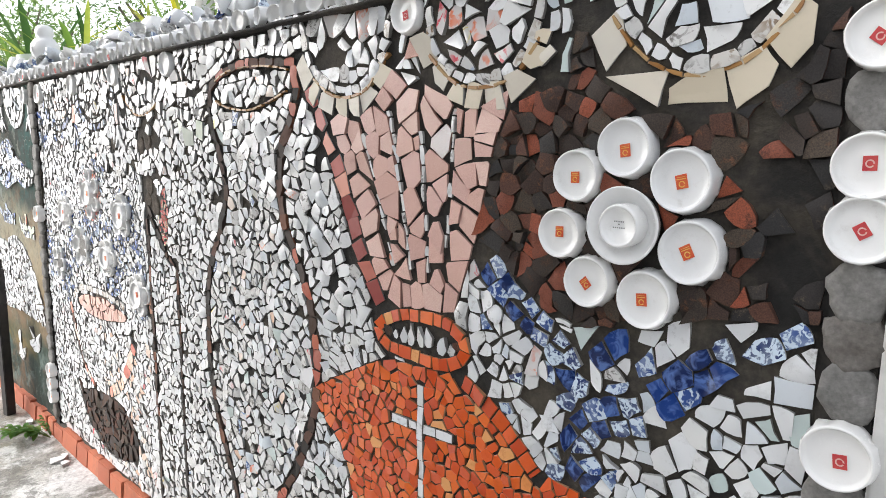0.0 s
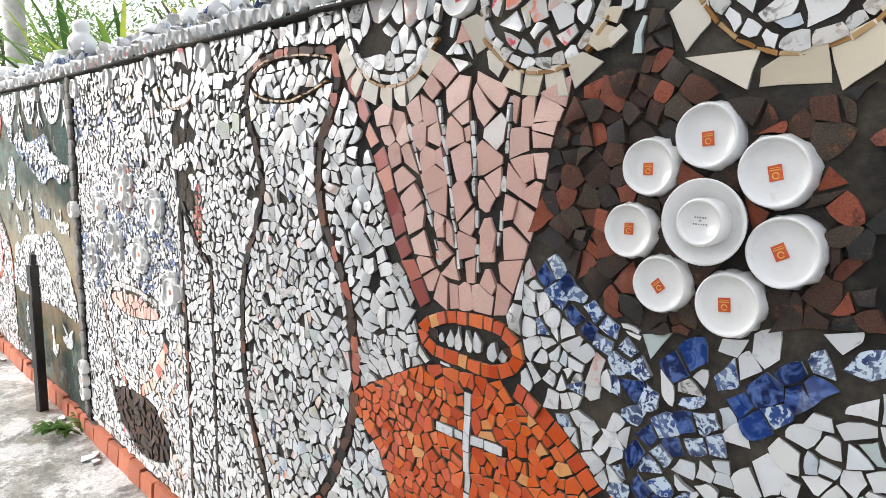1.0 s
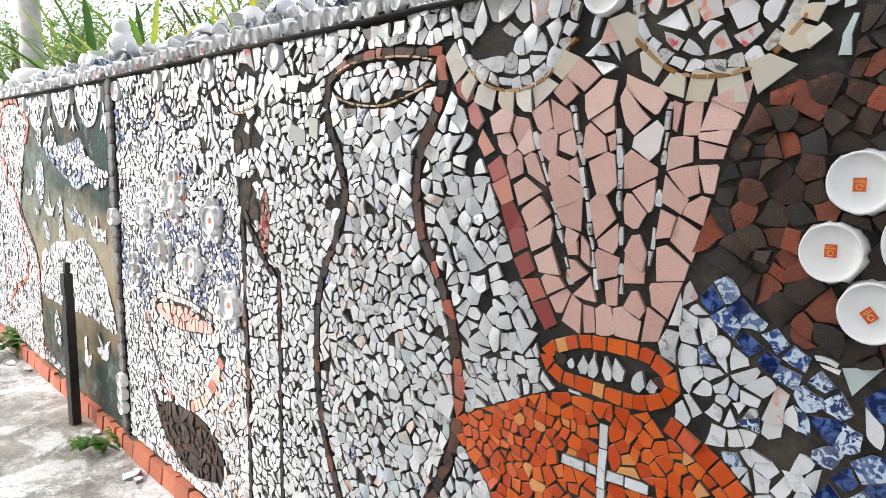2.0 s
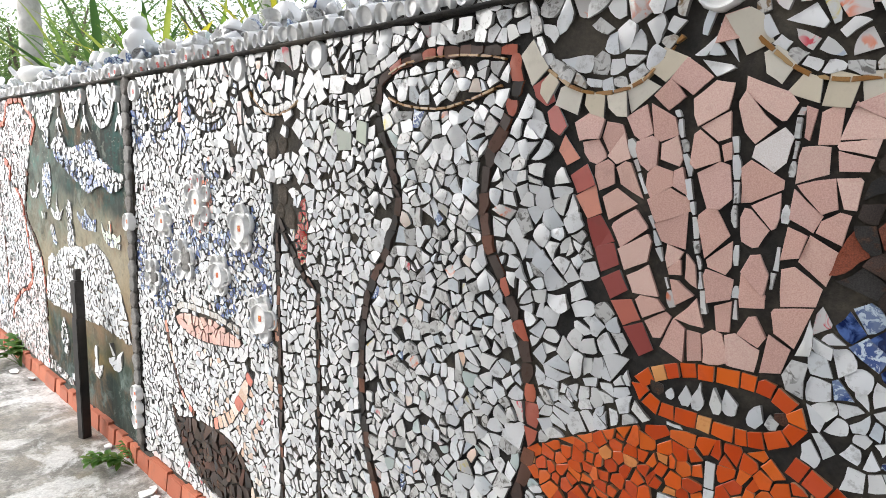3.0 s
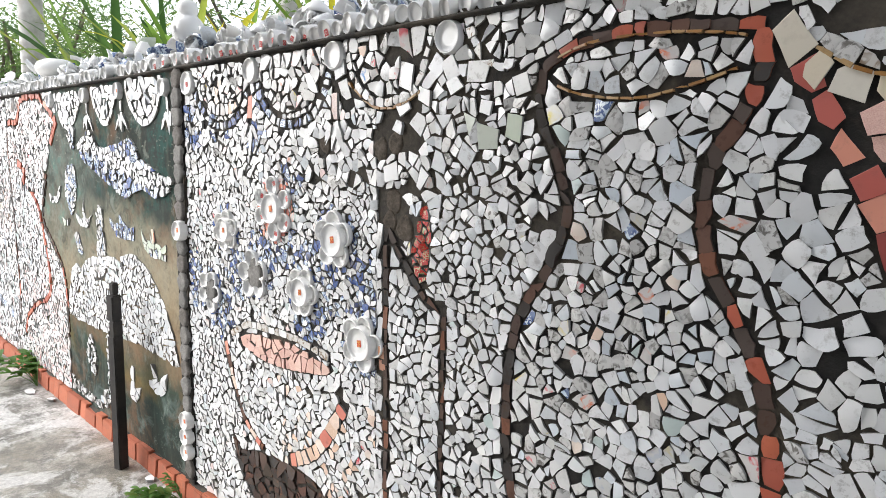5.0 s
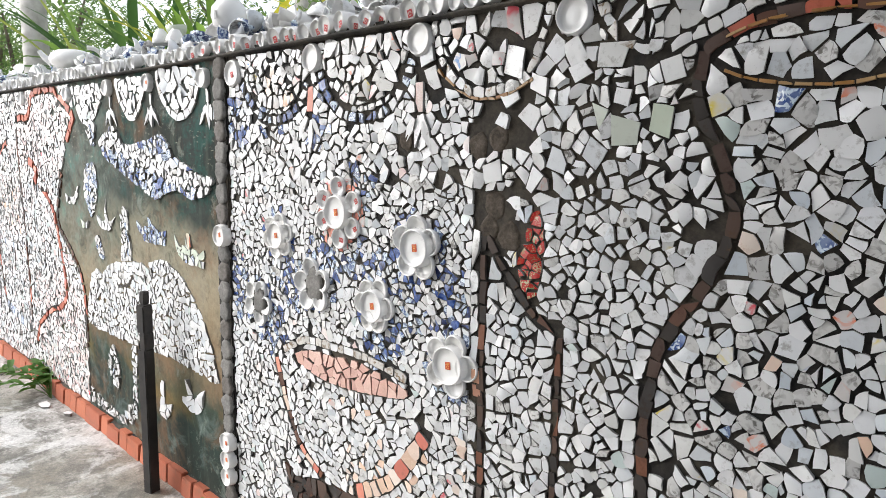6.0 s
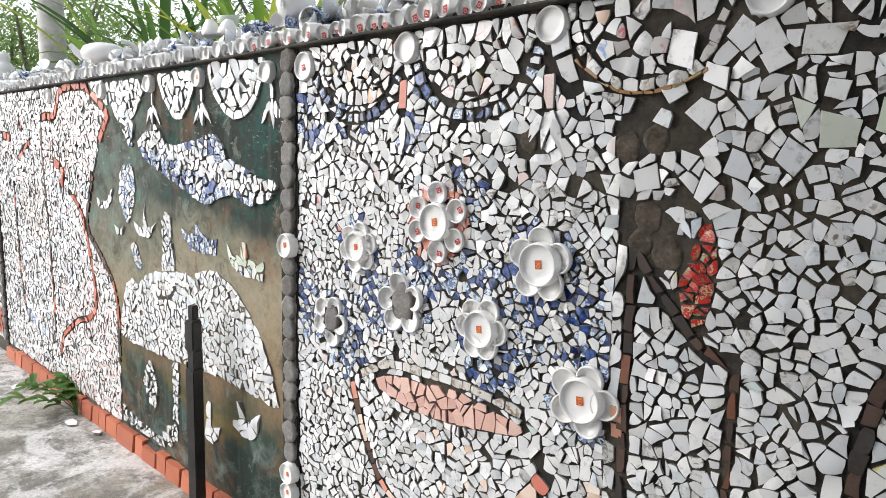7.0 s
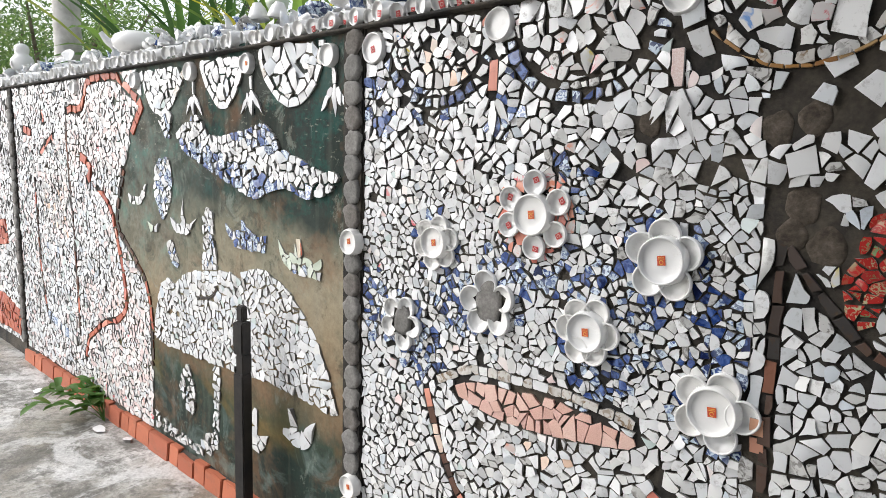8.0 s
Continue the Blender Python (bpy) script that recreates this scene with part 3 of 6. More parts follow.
# ---- ground and wall ----
def ground():
    bm = bmesh.new()
    bmesh.ops.create_grid(bm, x_segments=160, y_segments=60, size=0.5, matrix=Matrix.Translation((-5.0, -0.4, 0)) @ Matrix.Diagonal((12, 3.2, 1, 1)))
    edge = [e for e in bm.edges if e.is_boundary]
    for q in bm.verts:
        q.co.z = 0.012 * (noise.noise(q.co * 0.9) + 0.4 * noise.noise(q.co * 4))
    rim = bmesh.ops.extrude_edge_only(bm, edges=edge)["geom"]
    for q in [x for x in rim if isinstance(x, bmesh.types.BMVert)]:
        q.co = Vector(((q.co.x + 5.0) * 300, (q.co.y + 0.4) * 900, -0.03))
    bmesh.ops.recalc_face_normals(bm, faces=bm.faces)
    me = bpy.data.meshes.new("ground")
    bm.to_mesh(me)
    bm.free()
    me.materials.append(MATS["concrete_ground"])
    me.polygons.foreach_set("use_smooth", [True] * len(me.polygons))
    tagged(new("ground", me), "worn grey concrete yard with damp brown stains", "ground", kind="structure")


ground()


def wall_panel(name, u0, u1, mat, label):
    nu = max(2, int((u1 - u0) / 0.05))
    nv = 40
    verts, faces = [], []
    for i in range(nu + 1):
        u = u0 + (u1 - u0) * i / nu
        for j in range(nv + 1):
            v = -0.05 + (ledge_z(u) + 0.03 + 0.05) * j / nv
            verts.append((u, FACE + 0.004 * noise.noise((u * 6, v * 6, 3.0)), v))
    for i in range(nu):
        for j in range(nv):
            a = i * (nv + 1) + j
            faces.append((a, a + nv + 1, a + nv + 2, a + 1))
    n = len(verts)
    t0, t1 = ledge_z(u0) + 0.03, ledge_z(u1) + 0.03
    verts += [(u0, 1.34, -0.05), (u1, 1.34, -0.05), (u1, 1.34, t1), (u0, 1.34, t0)]
    c = [0, nu * (nv + 1), nu * (nv + 1) + nv, nv]
    faces += [(n + 1, n, n + 3, n + 2), (n, c[0], c[3], n + 3), (c[1], n + 1, n + 2, c[2]), (c[3], c[2], n + 2, n + 3)]
    return tagged(new(name, mesh_of(name, verts, faces, [mat], None, True)), label, "wall", kind="structure")


wall_panel("wall_1", -4.015, -0.285, "mortar", "garden wall of dark grey mortar set with china shards")
wall_panel("wall_2", -6.02, -4.015, "painted_cement", "garden wall panel painted with a brown and green seascape")
wall_panel("wall_3", -9.5, -6.02, "mortar", "garden wall of dark mortar set with pale shards")
plaster = tagged(new("wall_4", box("wall_4", -0.205, 2.6, 1.105, 1.34, -0.05, 2.15, "plaster", 0.006)), "pale weathered plaster wall beside the mosaic", "wall", kind="structure")


def ledge():
    verts, faces = [], []
    n = 190
    for i in range(n + 1):
        u = -9.5 + 9.3 * i / n
        z = ledge_z(u)
        o = 0.004 * noise.noise((u * 9, 0, 0))
        for y, dz in ((FACE + 0.01, 0.002), (1.112 + o, 0.004 + o), (1.107 + o, 0.009), (1.112 + o, 0.015 + o), (1.16, 0.022), (1.24, 0.070), (1.34, 0.05), (1.36, 0.03), (1.33, 0.0)):
            verts.append((u, y, z + dz))
    for i in range(n):
        for j in range(8):
            a = i * 9 + j
            faces.append((a, a + 1, a + 10, a + 9))
    faces += [tuple(range(9)), tuple(range(n * 9 + 8, n * 9 - 1, -1))]
    tagged(new("coping", mesh_of("coping", verts, faces, ["mortar"], None, True)), "dark mortar coping with a thin projecting ledge", "coping", kind="structure")


ledge()

# ---- cups and bowls set in the wall ----
def lathe(profile, seg=28, arc=1.0, start=0.0, wobble=None):
    """A turned form whose axis points out of the wall: (radius, height) pairs, the height towards -y."""
    verts, faces = [], []
    count = seg if arc >= 1 else seg + 1
    for i in range(count):
        a = start + 2 * math.pi * arc * i / seg
        for k, (r, h) in enumerate(profile):
            rr, hh = r, h
            if wobble:
                rr, hh = wobble(r, h, a, k)
            verts.append((rr * math.cos(a), -hh, rr * math.sin(a)))
    n = len(profile)
    for i in range(seg):
        j = (i + 1) % count
        for k in range(n - 1):
            faces.append((i * n + k, j * n + k, j * n + k + 1, i * n + k + 1))
    return verts, faces


def sticker_parts(parent, size, depth, crimson=False, turn=0.0, emblem=True, off=(0, 0)):
    c, s = math.cos(turn), math.sin(turn)

    def flat(quads, h):
        vs, fs = [], []
        for q in quads:
            fs.append(tuple(range(len(vs), len(vs) + len(q))))
            vs += [((x * c - z * s) + off[0], -h, (x * s + z * c) + off[1]) for x, z in q]
        return vs, fs

    a = size / 2
    vs, fs = flat([[(-a * 0.82, -a), (a * 0.85, -a * 0.94), (a * 0.8, a), (-a * 0.86, a * 0.9)]], depth + 0.0012)
    tag = child("sticker", mesh_of("sticker", vs, fs, ["sticker_crimson" if crimson else "sticker_red"]), parent, label="small red paper sticker")
    if not emblem:
        return
    quads = []
    for i in range(11):
        t0, t1 = i / 12 * 2 * math.pi, (i + 1) / 12 * 2 * math.pi
        oz = -a * 0.05 if crimson else -a * 0.35
        r0, r1 = (0.36 * a, 0.55 * a) if crimson else (0.30 * a, 0.46 * a)
        quads.append([(r0 * math.cos(t0), oz + r0 * math.sin(t0)), (r1 * math.cos(t0), oz + r1 * math.sin(t0)), (r1 * math.cos(t1), oz + r1 * math.sin(t1)), (r0 * math.cos(t1), oz + r0 * math.sin(t1))])
    if not crimson:
        quads += [[(-a * 0.7, a * 0.28), (a * 0.7, a * 0.30), (a * 0.68, a * 0.42), (-a * 0.7, a * 0.40)], [(-a * 0.6, a * 0.56), (a * 0.6, a * 0.58), (a * 0.6, a * 0.66), (-a * 0.6, a * 0.64)]]
    vs, fs = flat(quads, depth + 0.0018)
    child("emblem", mesh_of("emblem", vs, fs, ["sticker_pale" if crimson else "sticker_gold"]), tag)


def cup_mesh(r, deep, seed, seg=36, broken=0.08):
    """The foot of an upturned cup: flared, chipped side, rounded foot ring, recessed base."""
    prof = [(r * 1.05, -0.004), (r * 1.07, deep * 0.35), (r * 1.03, deep * 0.72), (r * 1.0, deep * 0.95), (r * 0.985, deep), (r * 0.955, deep + 0.0012), (r * 0.915, deep + 0.0002),
            (r * 0.87, deep - 0.006), (r * 0.80, deep - 0.009), (r * 0.4, deep - 0.0085), (0.0002, deep - 0.008)]

    def wob(q, h, a, k):
        w = noise.noise((math.cos(a) * 1.7 + seed, math.sin(a) * 1.7, seed * 3.1))
        rip = noise.noise((math.cos(a) * 6 + seed, math.sin(a) * 6, 1.0))
        f = 1 + 0.018 * w
        if k < 3:
            f += broken * (0.5 * w + 1.1 * rip) * (1.2, 1.2, 0.7)[k]
        return q * f, h + (0.0015 * w if 3 <= k <= 6 else 0)

    vs, fs = lathe(prof, seg, wobble=wob)
    return mesh_of("body", vs, fs, ["cup_glaze"], None, True)


def cup(u, v, r, deep, label, group="", crimson=False, turn=0.0, mark=True, y=FACE, name="cup", tilt=(0, 0)):
    ob = thing(name, label, "cup", group, at=(u, y, v))
    ob.rotation_euler = (radians(tilt[0]), 0, radians(tilt[1]))
    child("body", cup_mesh(r, deep, u * 13 + v * 7), ob)
    if mark:
        sticker_parts(ob, r * 0.46, deep - 0.008, crimson, turn, off=(r * rng.uniform(-0.1, 0.1), r * rng.uniform(-0.1, 0.1)))
    return ob


FLOWER = [(-0.722, 1.587, 0.05), (-0.621, 1.640, 0.0535), (-0.513, 1.587, 0.0555), (-0.491, 1.468, 0.056), (-0.567, 1.374, 0.054), (-0.687, 1.388, 0.050), (-0.753, 1.474, 0.049)]
for i, (u, v, r) in enumerate(FLOWER):
    cup(u, v, r * 0.97, 0.036 if r > 0.052 else 0.030, "white porcelain cup set foot outwards, with a red sticker", "ring of cups round the bowl", turn=(0, 0.1, 0.2, 0.45, 0.08, 0.7, 0.0)[i])
    block_disc(u, v, r * 1.02)


def flower_bowl():
    u, v = -0.613, 1.503
    ob = thing("bowl", "white porcelain bowl with a small foot at its middle", "bowl", at=(u, FACE, v))
    prof = [(0.052, 0.0), (0.064, 0.020), (0.0695, 0.038), (0.0705, 0.042), (0.0685, 0.0435), (0.065, 0.041), (0.056, 0.028), (0.046, 0.020), (0.038, 0.018)]
    child("body", mesh_of("body", *lathe(prof, 44), ["cup_glaze"], None, True), ob)
    prof = [(0.040, 0.018), (0.0395, 0.048), (0.038, 0.054), (0.0355, 0.0555), (0.033, 0.053), (0.030, 0.049), (0.0002, 0.0485)]
    foot = child("foot", mesh_of("foot", *lathe(prof, 36), ["cup_glaze"], None, True), ob)
    for row, (n, w, z) in enumerate(((5, 0.0026, 0.008), (1, 0.004, 0.003), (6, 0.0024, -0.003))):
        vs, fs = [], []
        for k in range(n):
            x = (k - (n - 1) / 2) * 0.0042
            fs.append(tuple(range(len(vs), len(vs) + 4)))
            vs += [(x - w / 2, -0.0493, z - 0.0012), (x + w / 2, -0.0493, z - 0.0012), (x + w / 2, -0.0493, z + 0.0012), (x - w / 2, -0.0493, z + 0.0012)]
        child("printed_mark", mesh_of("printed_mark", vs, fs, ["print_grey"]), foot, label="tiny grey printed mark")
    block_disc(u, v, 0.058)


flower_bowl()


# ---- pilasters with cement rounds and cups ----
def pilaster(name, u0, u1, y, label, mat="mortar"):
    t = ledge_z((u0 + u1) / 2) + 0.02
    me = box(name, u0, u1, y, FACE + 0.02, -0.05, t, mat, 0.006)
    return tagged(new(name, me), label, "pilaster", kind="structure")


def cement_round(u, v, r, y, parent=None, mat="rough_cement", flat=1.0):
    vs, fs = [], []
    seed = u * 5 + v * 11

    def wob(q, h, a, k):
        w = noise.noise((math.cos(a) * 1.5 + seed, math.sin(a) * 1.5, k * 0.3 + seed)) + 0.5 * noise.noise((math.cos(a) * 4 + seed, math.sin(a) * 4, seed))
        return q * (1 + 0.22 * w), h * (1 + (0.3 * w if k < 3 else 0))

    prof = [(r * 1.02, -0.003), (r, 0.005), (r * 0.92, 0.010), (r * 0.70, 0.0125), (r * 0.55, 0.0118), (r * 0.3, 0.0118), (0.0002, 0.012)]
    vs, fs = lathe(prof, 22, wobble=wob)
    ob = new("cement_round", mesh_of("cement_round", vs, fs, [mat], None, True))
    ob.location = (u, y, v)
    ob.scale = (1, flat, 1.1)
    if parent:
        ob.parent = parent
    return ob


pil_r = pilaster("pilaster_1", -0.285, -0.203, 1.122, "narrow dark cement pilaster with cups and cement rounds")
for v in (1.88, 1.712, 1.44, 1.362, 1.285, 1.11, 1.03, 0.95, 0.87, 0.79, 0.71, 0.63, 0.55, 0.47, 0.39, 0.31, 0.23):
    cement_round(-0.243, v, 0.043, 1.122, pil_r)
for v, r, tn in ((1.796, 0.046, 0.9), (1.620, 0.047, 0.0), (1.531, 0.048, 0.55), (1.193, 0.050, 0.1)):
    cup(-0.243, v, r, 0.036, "white porcelain cup set foot outwards on the pilaster", "cups on the pilaster", crimson=True, turn=tn, y=1.122)
pil_l = pilaster("pilaster_2", -4.075, -3.975, 1.122, "narrow dark cement pilaster with rounds between two panels")
v = 0.15
while v < 1.9:
    if min(abs(v - q) for q in (1.248, 0.387, 0.312, 0.24)) > 0.055:
        cement_round(-4.018 + rng.uniform(-0.004, 0.004), v, 0.039, 1.122, pil_l)
    v += 0.079
for v, r in ((1.248, 0.042), (0.387, 0.040), (0.312, 0.038), (0.238, 0.038)):
    cup(-4.012, v, r, 0.030, "small white porcelain cup on the pilaster", "cups on the pilaster", y=1.122, turn=0.2)

# ---- rosettes: a cup with china petals ----
def petal_mesh(r, arc=1.0):
    r *= 0.92
    prof = [(r * 0.55, 0.0), (r * 0.95, 0.006), (r * 1.05, 0.017), (r * 1.02, 0.023), (r * 0.93, 0.0235), (r * 0.88, 0.017), (r * 0.70, 0.010), (r * 0.3, 0.008), (0.0002, 0.008)]
    vs, fs = lathe(prof, 20, arc, -arc * math.pi)
    me = mesh_of("petal", vs, fs, ["cup_glaze"], None, True)
    return me


BLUE_SPOTS = [(-3.92, 1.05, 0.12), (-3.70, 0.93, 0.10), (-3.56, 1.12, 0.10), (-3.04, 1.20, 0.12), (-3.08, 0.99, 0.10), (-3.21, 1.48, 0.09), (-2.97, 1.17, 0.11), (-2.85, 1.24, 0.09),
              (-2.82, 1.13, 0.10), (-3.40, 1.23, 0.09), (-3.25, 1.25, 0.10), (-3.93, 1.68, 0.10), (-3.74, 1.695, 0.055), (-3.64, 1.69, 0.05), (-3.42, 1.66, 0.07), (-3.36, 1.78, 0.05)]


def rosette(u, v, r, pr, ring, petals, start, filled=True, blush=False):
    what = "china rosette of white petals round an upturned cup" if filled else "china rosette of white petals round bare cement, its cup lost"
    ob = thing("rosette", what, "rosette", "rosettes on the wall", at=(u, FACE, v))
    if filled:
        cupb = child("cup", cup_mesh(r, 0.030, u * 9 + v, broken=0.03), ob)
        sticker_parts(cupb, r * 0.42, 0.022, turn=0.1)
    else:
        rd = cement_round(0, 0, r * 1.05, 0, ob)
        rd.scale = (1, 0.8, 1.25)
    me = petal_mesh(pr, 1.0 if filled else 0.74)
    ring = r + 0.12 * pr if filled and not blush else ring - 0.004
    for k in range(petals):
        a = start + 2 * math.pi * k / petals + rng.uniform(-0.1, 0.1)
        m4 = Matrix.Translation((ring * math.cos(a), 0.004, ring * math.sin(a))) @ Matrix.Rotation(-a, 4, "Y") @ Matrix.Rotation(rng.uniform(-0.2, 0.1), 4, "Z")
        p = child("petal", me, ob, m4)
        if blush:
            tagged(p, "white china petal with red stickers")
            sticker_parts(p, pr * 0.5, 0.010, crimson=True, turn=rng.uniform(-0.5, 0.5), off=(pr * 0.2, 0))
        block_disc(u + ring * math.cos(a), v + ring * math.sin(a), pr * 0.72)
    block_disc(u, v, r * 1.15)
    BLUE_SPOTS.append((u, v, ring + pr * 1.25)) if not blush else None


rosette(-3.641, 1.287, 0.047, 0.036, 0.067, 6, 0.3)
rosette(-3.299, 1.398, 0.054, 0.036, 0.087, 6, 0.5, blush=True)
rosette(-2.941, 1.325, 0.055, 0.041, 0.073, 5, 1.57)
rosette(-3.123, 1.122, 0.050, 0.037, 0.069, 6, 0.0)
rosette(-2.802, 1.010, 0.055, 0.039, 0.075, 5, 1.3)
rosette(-3.782, 1.018, 0.036, 0.036, 0.060, 5, 1.1, False)
rosette(-3.438, 1.137, 0.044, 0.040, 0.066, 5, 1.75, False)
BLUSH = [(-3.299, 1.398, 0.125)]

# ---- rings of cups below the ledge ----
for u, v, r in ((-3.927, 1.865, 0.047), (-3.436, 1.887, 0.043), (-2.944, 1.902, 0.043), (-2.456, 1.912, 0.043), (-1.204, 1.939, 0.046)):
    cup(u, v, r, 0.019, "white porcelain cup set foot outwards under the ledge", "cups under the ledge", turn=0.2, mark=u in (-3.927, -1.204), crimson=True)
    block_disc(u, v, r * 1.05)
for u, v in ((-4.15, 1.86), (-4.655, 1.865), (-5.11, 1.86), (-5.66, 1.85), (-6.45, 1.85)):
    cup(u, v, 0.038, 0.024, "white porcelain cup set foot outwards under the ledge", "cups under the ledge", mark=u == -4.655)
    block_disc(u, v, 0.042)

# ---- mosaic motifs ----
white = choose(("white_china", 8), ("grey_print_china", 0.8), ("white_china_cool", 1.0))
T = lambda u0, u1, v0, v1: [(u0, v0), (u1, v0), (u1, v1), (u0, v1)]


def motif(name, label, poly, size, gap, pick, category="mosaic", rounded=True, edge="china_edge", piece="shard", curve=1.0, lose=0.02, stretch=1.0, holes=(), group="", **kw):
    outline = smooth_line(poly, 3, True) if rounded else poly
    ob = thing(name, label, category, group)
    lay(ob, cells(outline, size, gap, lose=lose, stretch=stretch, holes=holes), pick, edge, piece, curve, **kw)
    block_poly(outline)
    return ob


def sliver(owner, u0, v0, u1, v1, w, pick):
    """One long splinter of china, thick in its upper part and drawn to a point."""
    dx, dy = u1 - u0, v1 - v0
    d = math.hypot(dx, dy)
    nx, ny = -dy / d * w / 2, dx / d * w / 2
    cell = [(u0 - nx * 0.4, v0 - ny * 0.4), (u0 + dx * 0.4 - nx, v0 + dy * 0.4 - ny), (u1, v1), (u0 + dx * 0.35 + nx, v0 + dy * 0.35 + ny), (u0 + nx * 0.5, v0 + ny * 0.5)]
    lay(owner, [cell], pick, curve=0.8)
    block_poly(cell)


def band(owner, line, width, length, pick, edge="china_edge", piece="tile", curve=0.15, gap=0.004, closed=False, rounded=True, high=(0.005, 0.010), wobble=0.15):
    line = smooth_line(line, 4, closed) if rounded else line
    w = width * 0.11 if wobble >= 0.2 else width * 0.04
    quads = [[(x + rng.uniform(-w, w), y + rng.uniform(-w, w)) for x, y in q] for q in strip_cells(line, width, length, gap, wobble, closed)]
    lay(owner, jagged(quads, 0.15 if wobble < 0.2 else 0.55), pick, edge, piece, curve, high=high, tilt=0.05)
    block_line(line + line[:1] if closed else line, width + 0.003)


def rough_band(owner, line, width, size, pick, edge="china_edge", piece="tile", curve=0.04, gap=0.006, stretch=1.0, mess=0.5, lose=0.0, **kw):
    """A band of uneven broken pieces."""
    middle = smooth_line(line, 4)
    shape = ribbon_of(middle, width)
    lay(owner, cells(shape, size, gap, lose=lose, seeds=lane_seeds(middle, width, size), crop=mess), pick, edge, piece, curve, **kw)
    block_poly(shape)


# the orange pot with a ring at its mouth and a white cross
pot = thing("pot_mosaic", "mosaic pot of broken glossy orange tile with a white cross", "mosaic")
band(pot, [(-1.152, 1.055), (-1.150, 0.95), (-1.147, 0.78), (-1.145, 0.62)], 0.020, 0.07, choose(("white_china", 1)), gap=0.003)
band(pot, [(-1.255, 0.942), (-1.163, 0.944)], 0.022, 0.048, choose(("white_china", 1)), rounded=False)
band(pot, [(-1.139, 0.945), (-1.040, 0.949)], 0.022, 0.048, choose(("white_china", 1)), rounded=False)
orange = choose(("orange_tile", 20), ("orange_streaked", 1))
band(pot, [(-1.312, 1.172), (-1.235, 1.216), (-1.15, 1.228), (-1.065, 1.226), (-1.008, 1.190), (-1.022, 1.146), (-1.092, 1.122), (-1.190, 1.126), (-1.270, 1.130)], 0.032, 0.034, orange, "biscuit", closed=True)
POT = [(-1.590, 0.930), (-1.464, 1.003), (-1.290, 1.088), (-1.17, 1.10), (-1.056, 1.110), (-0.968, 1.085), (-0.875, 1.035), (-0.815, 0.965), (-0.705, 0.950), (-0.66, 0.90), (-0.70, 0.62), (-0.85, 0.42), (-1.28, 0.40), (-1.40, 0.60), (-1.470, 0.79), (-1.565, 0.862)]
outline = smooth_line(POT, 3, True)
rim = smooth_line([(-1.015, 1.100), (-0.93, 1.058), (-0.862, 1.005), (-0.80, 0.945)], 4)
lay(pot, strip_cells(rim, 0.040, 0.036, 0.004), orange, "biscuit", "tile", 0.1)
block_line(rim, 0.042)
lay(pot, cells(outline, 0.0315, 0.0022, 0.30, 0.0, mess=0.4, crop=0.3), orange, "biscuit", "tile", 0.1, limit=300, middle=(-1.2, 0.95), high=(0.004, 0.009), tilt=0.06)
block_poly(outline)
mouth = [(-1.295, 1.172), (-1.23, 1.198), (-1.065, 1.206), (-1.025, 1.18), (-1.04, 1.15), (-1.10, 1.14), (-1.2, 1.145), (-1.27, 1.15)]
for k in range(7):
    u = -1.250 + k * 0.033 + rng.uniform(-0.008, 0.008)
    sliver(pot, u, 1.146 + rng.uniform(0, 0.012), u + rng.uniform(-0.022, 0.012), 1.205 + rng.uniform(-0.026, 0.004), rng.uniform(0.020, 0.036), choose(("white_china", 3), ("grey_print_china", 1)))
sliver(pot, -1.262, 1.160, -1.285, 1.185, 0.030, choose(("brown_pottery", 1)))
sliver(pot, -1.040, 1.168, -1.025, 1.192, 0.030, choose(("brown_pottery", 1)))
block_poly(mouth)

# the fan of pink tile above it
fan = thing("fan_mosaic", "mosaic fan of broken speckled pink tile above the pot", "mosaic")
slivers = choose(("white_china", 3), ("grey_print_china", 1), ("rose_print_china", 0.5))
red = choose(("dark_red_tile", 4), ("coral_tile", 1))
border = thing("border_mosaic", "curved border of dark red tile pieces beside the pink fan", "mosaic")
rough_band(border, [(-1.600, 1.790), (-1.563, 1.736), (-1.520, 1.653), (-1.470, 1.573), (-1.383, 1.372), (-1.300, 1.232)], 0.056, 0.062, red, gap=0.005, mess=0.9)
PINK = [(-1.500, 1.700), (-1.465, 1.718), (-1.400, 1.700), (-1.330, 1.742), (-1.255, 1.822), (-1.200, 1.775), (-1.149, 1.790), (-1.069, 1.745), (-1.02, 1.715), (-0.895, 1.755), (-0.945, 1.602), (-0.985, 1.415), (-1.045, 1.257), (-1.253, 1.230), (-1.370, 1.372), (-1.456, 1.573)]
for low, high_ in ((-1.218, -1.385), (-1.165, -1.268), (-1.122, -1.163), (-1.085, -1.050)):
    line = [(low + (high_ - low) * f + rng.uniform(-0.004, 0.004), 1.242 + f * 0.48) for f in (0.2, 0.4, 0.6, 0.8, 1.0)]
    lay(fan, [q for q in strip_cells(line, 0.014, 0.036, 0.004, 0.85) if rng.random() < 0.75], slivers, curve=0.5)
    block_line(line, 0.010)
lay(fan, cells(PINK, 0.058, 0.0045, 0.26, 0.0, mess=0.35, crop=0.2), choose(("pink_tile", 18), ("pale_tile", 0.5)), "pink_edge", "tile", 0.04, high=(0.006, 0.011), tilt=0.05)
block_poly(PINK)
lay(fan, [[(-1.205, 1.835), (-1.150, 1.845), (-1.155, 1.895), (-1.195, 1.885)]], choose(("pink_tile", 1)), "biscuit", "tile", 0.05)

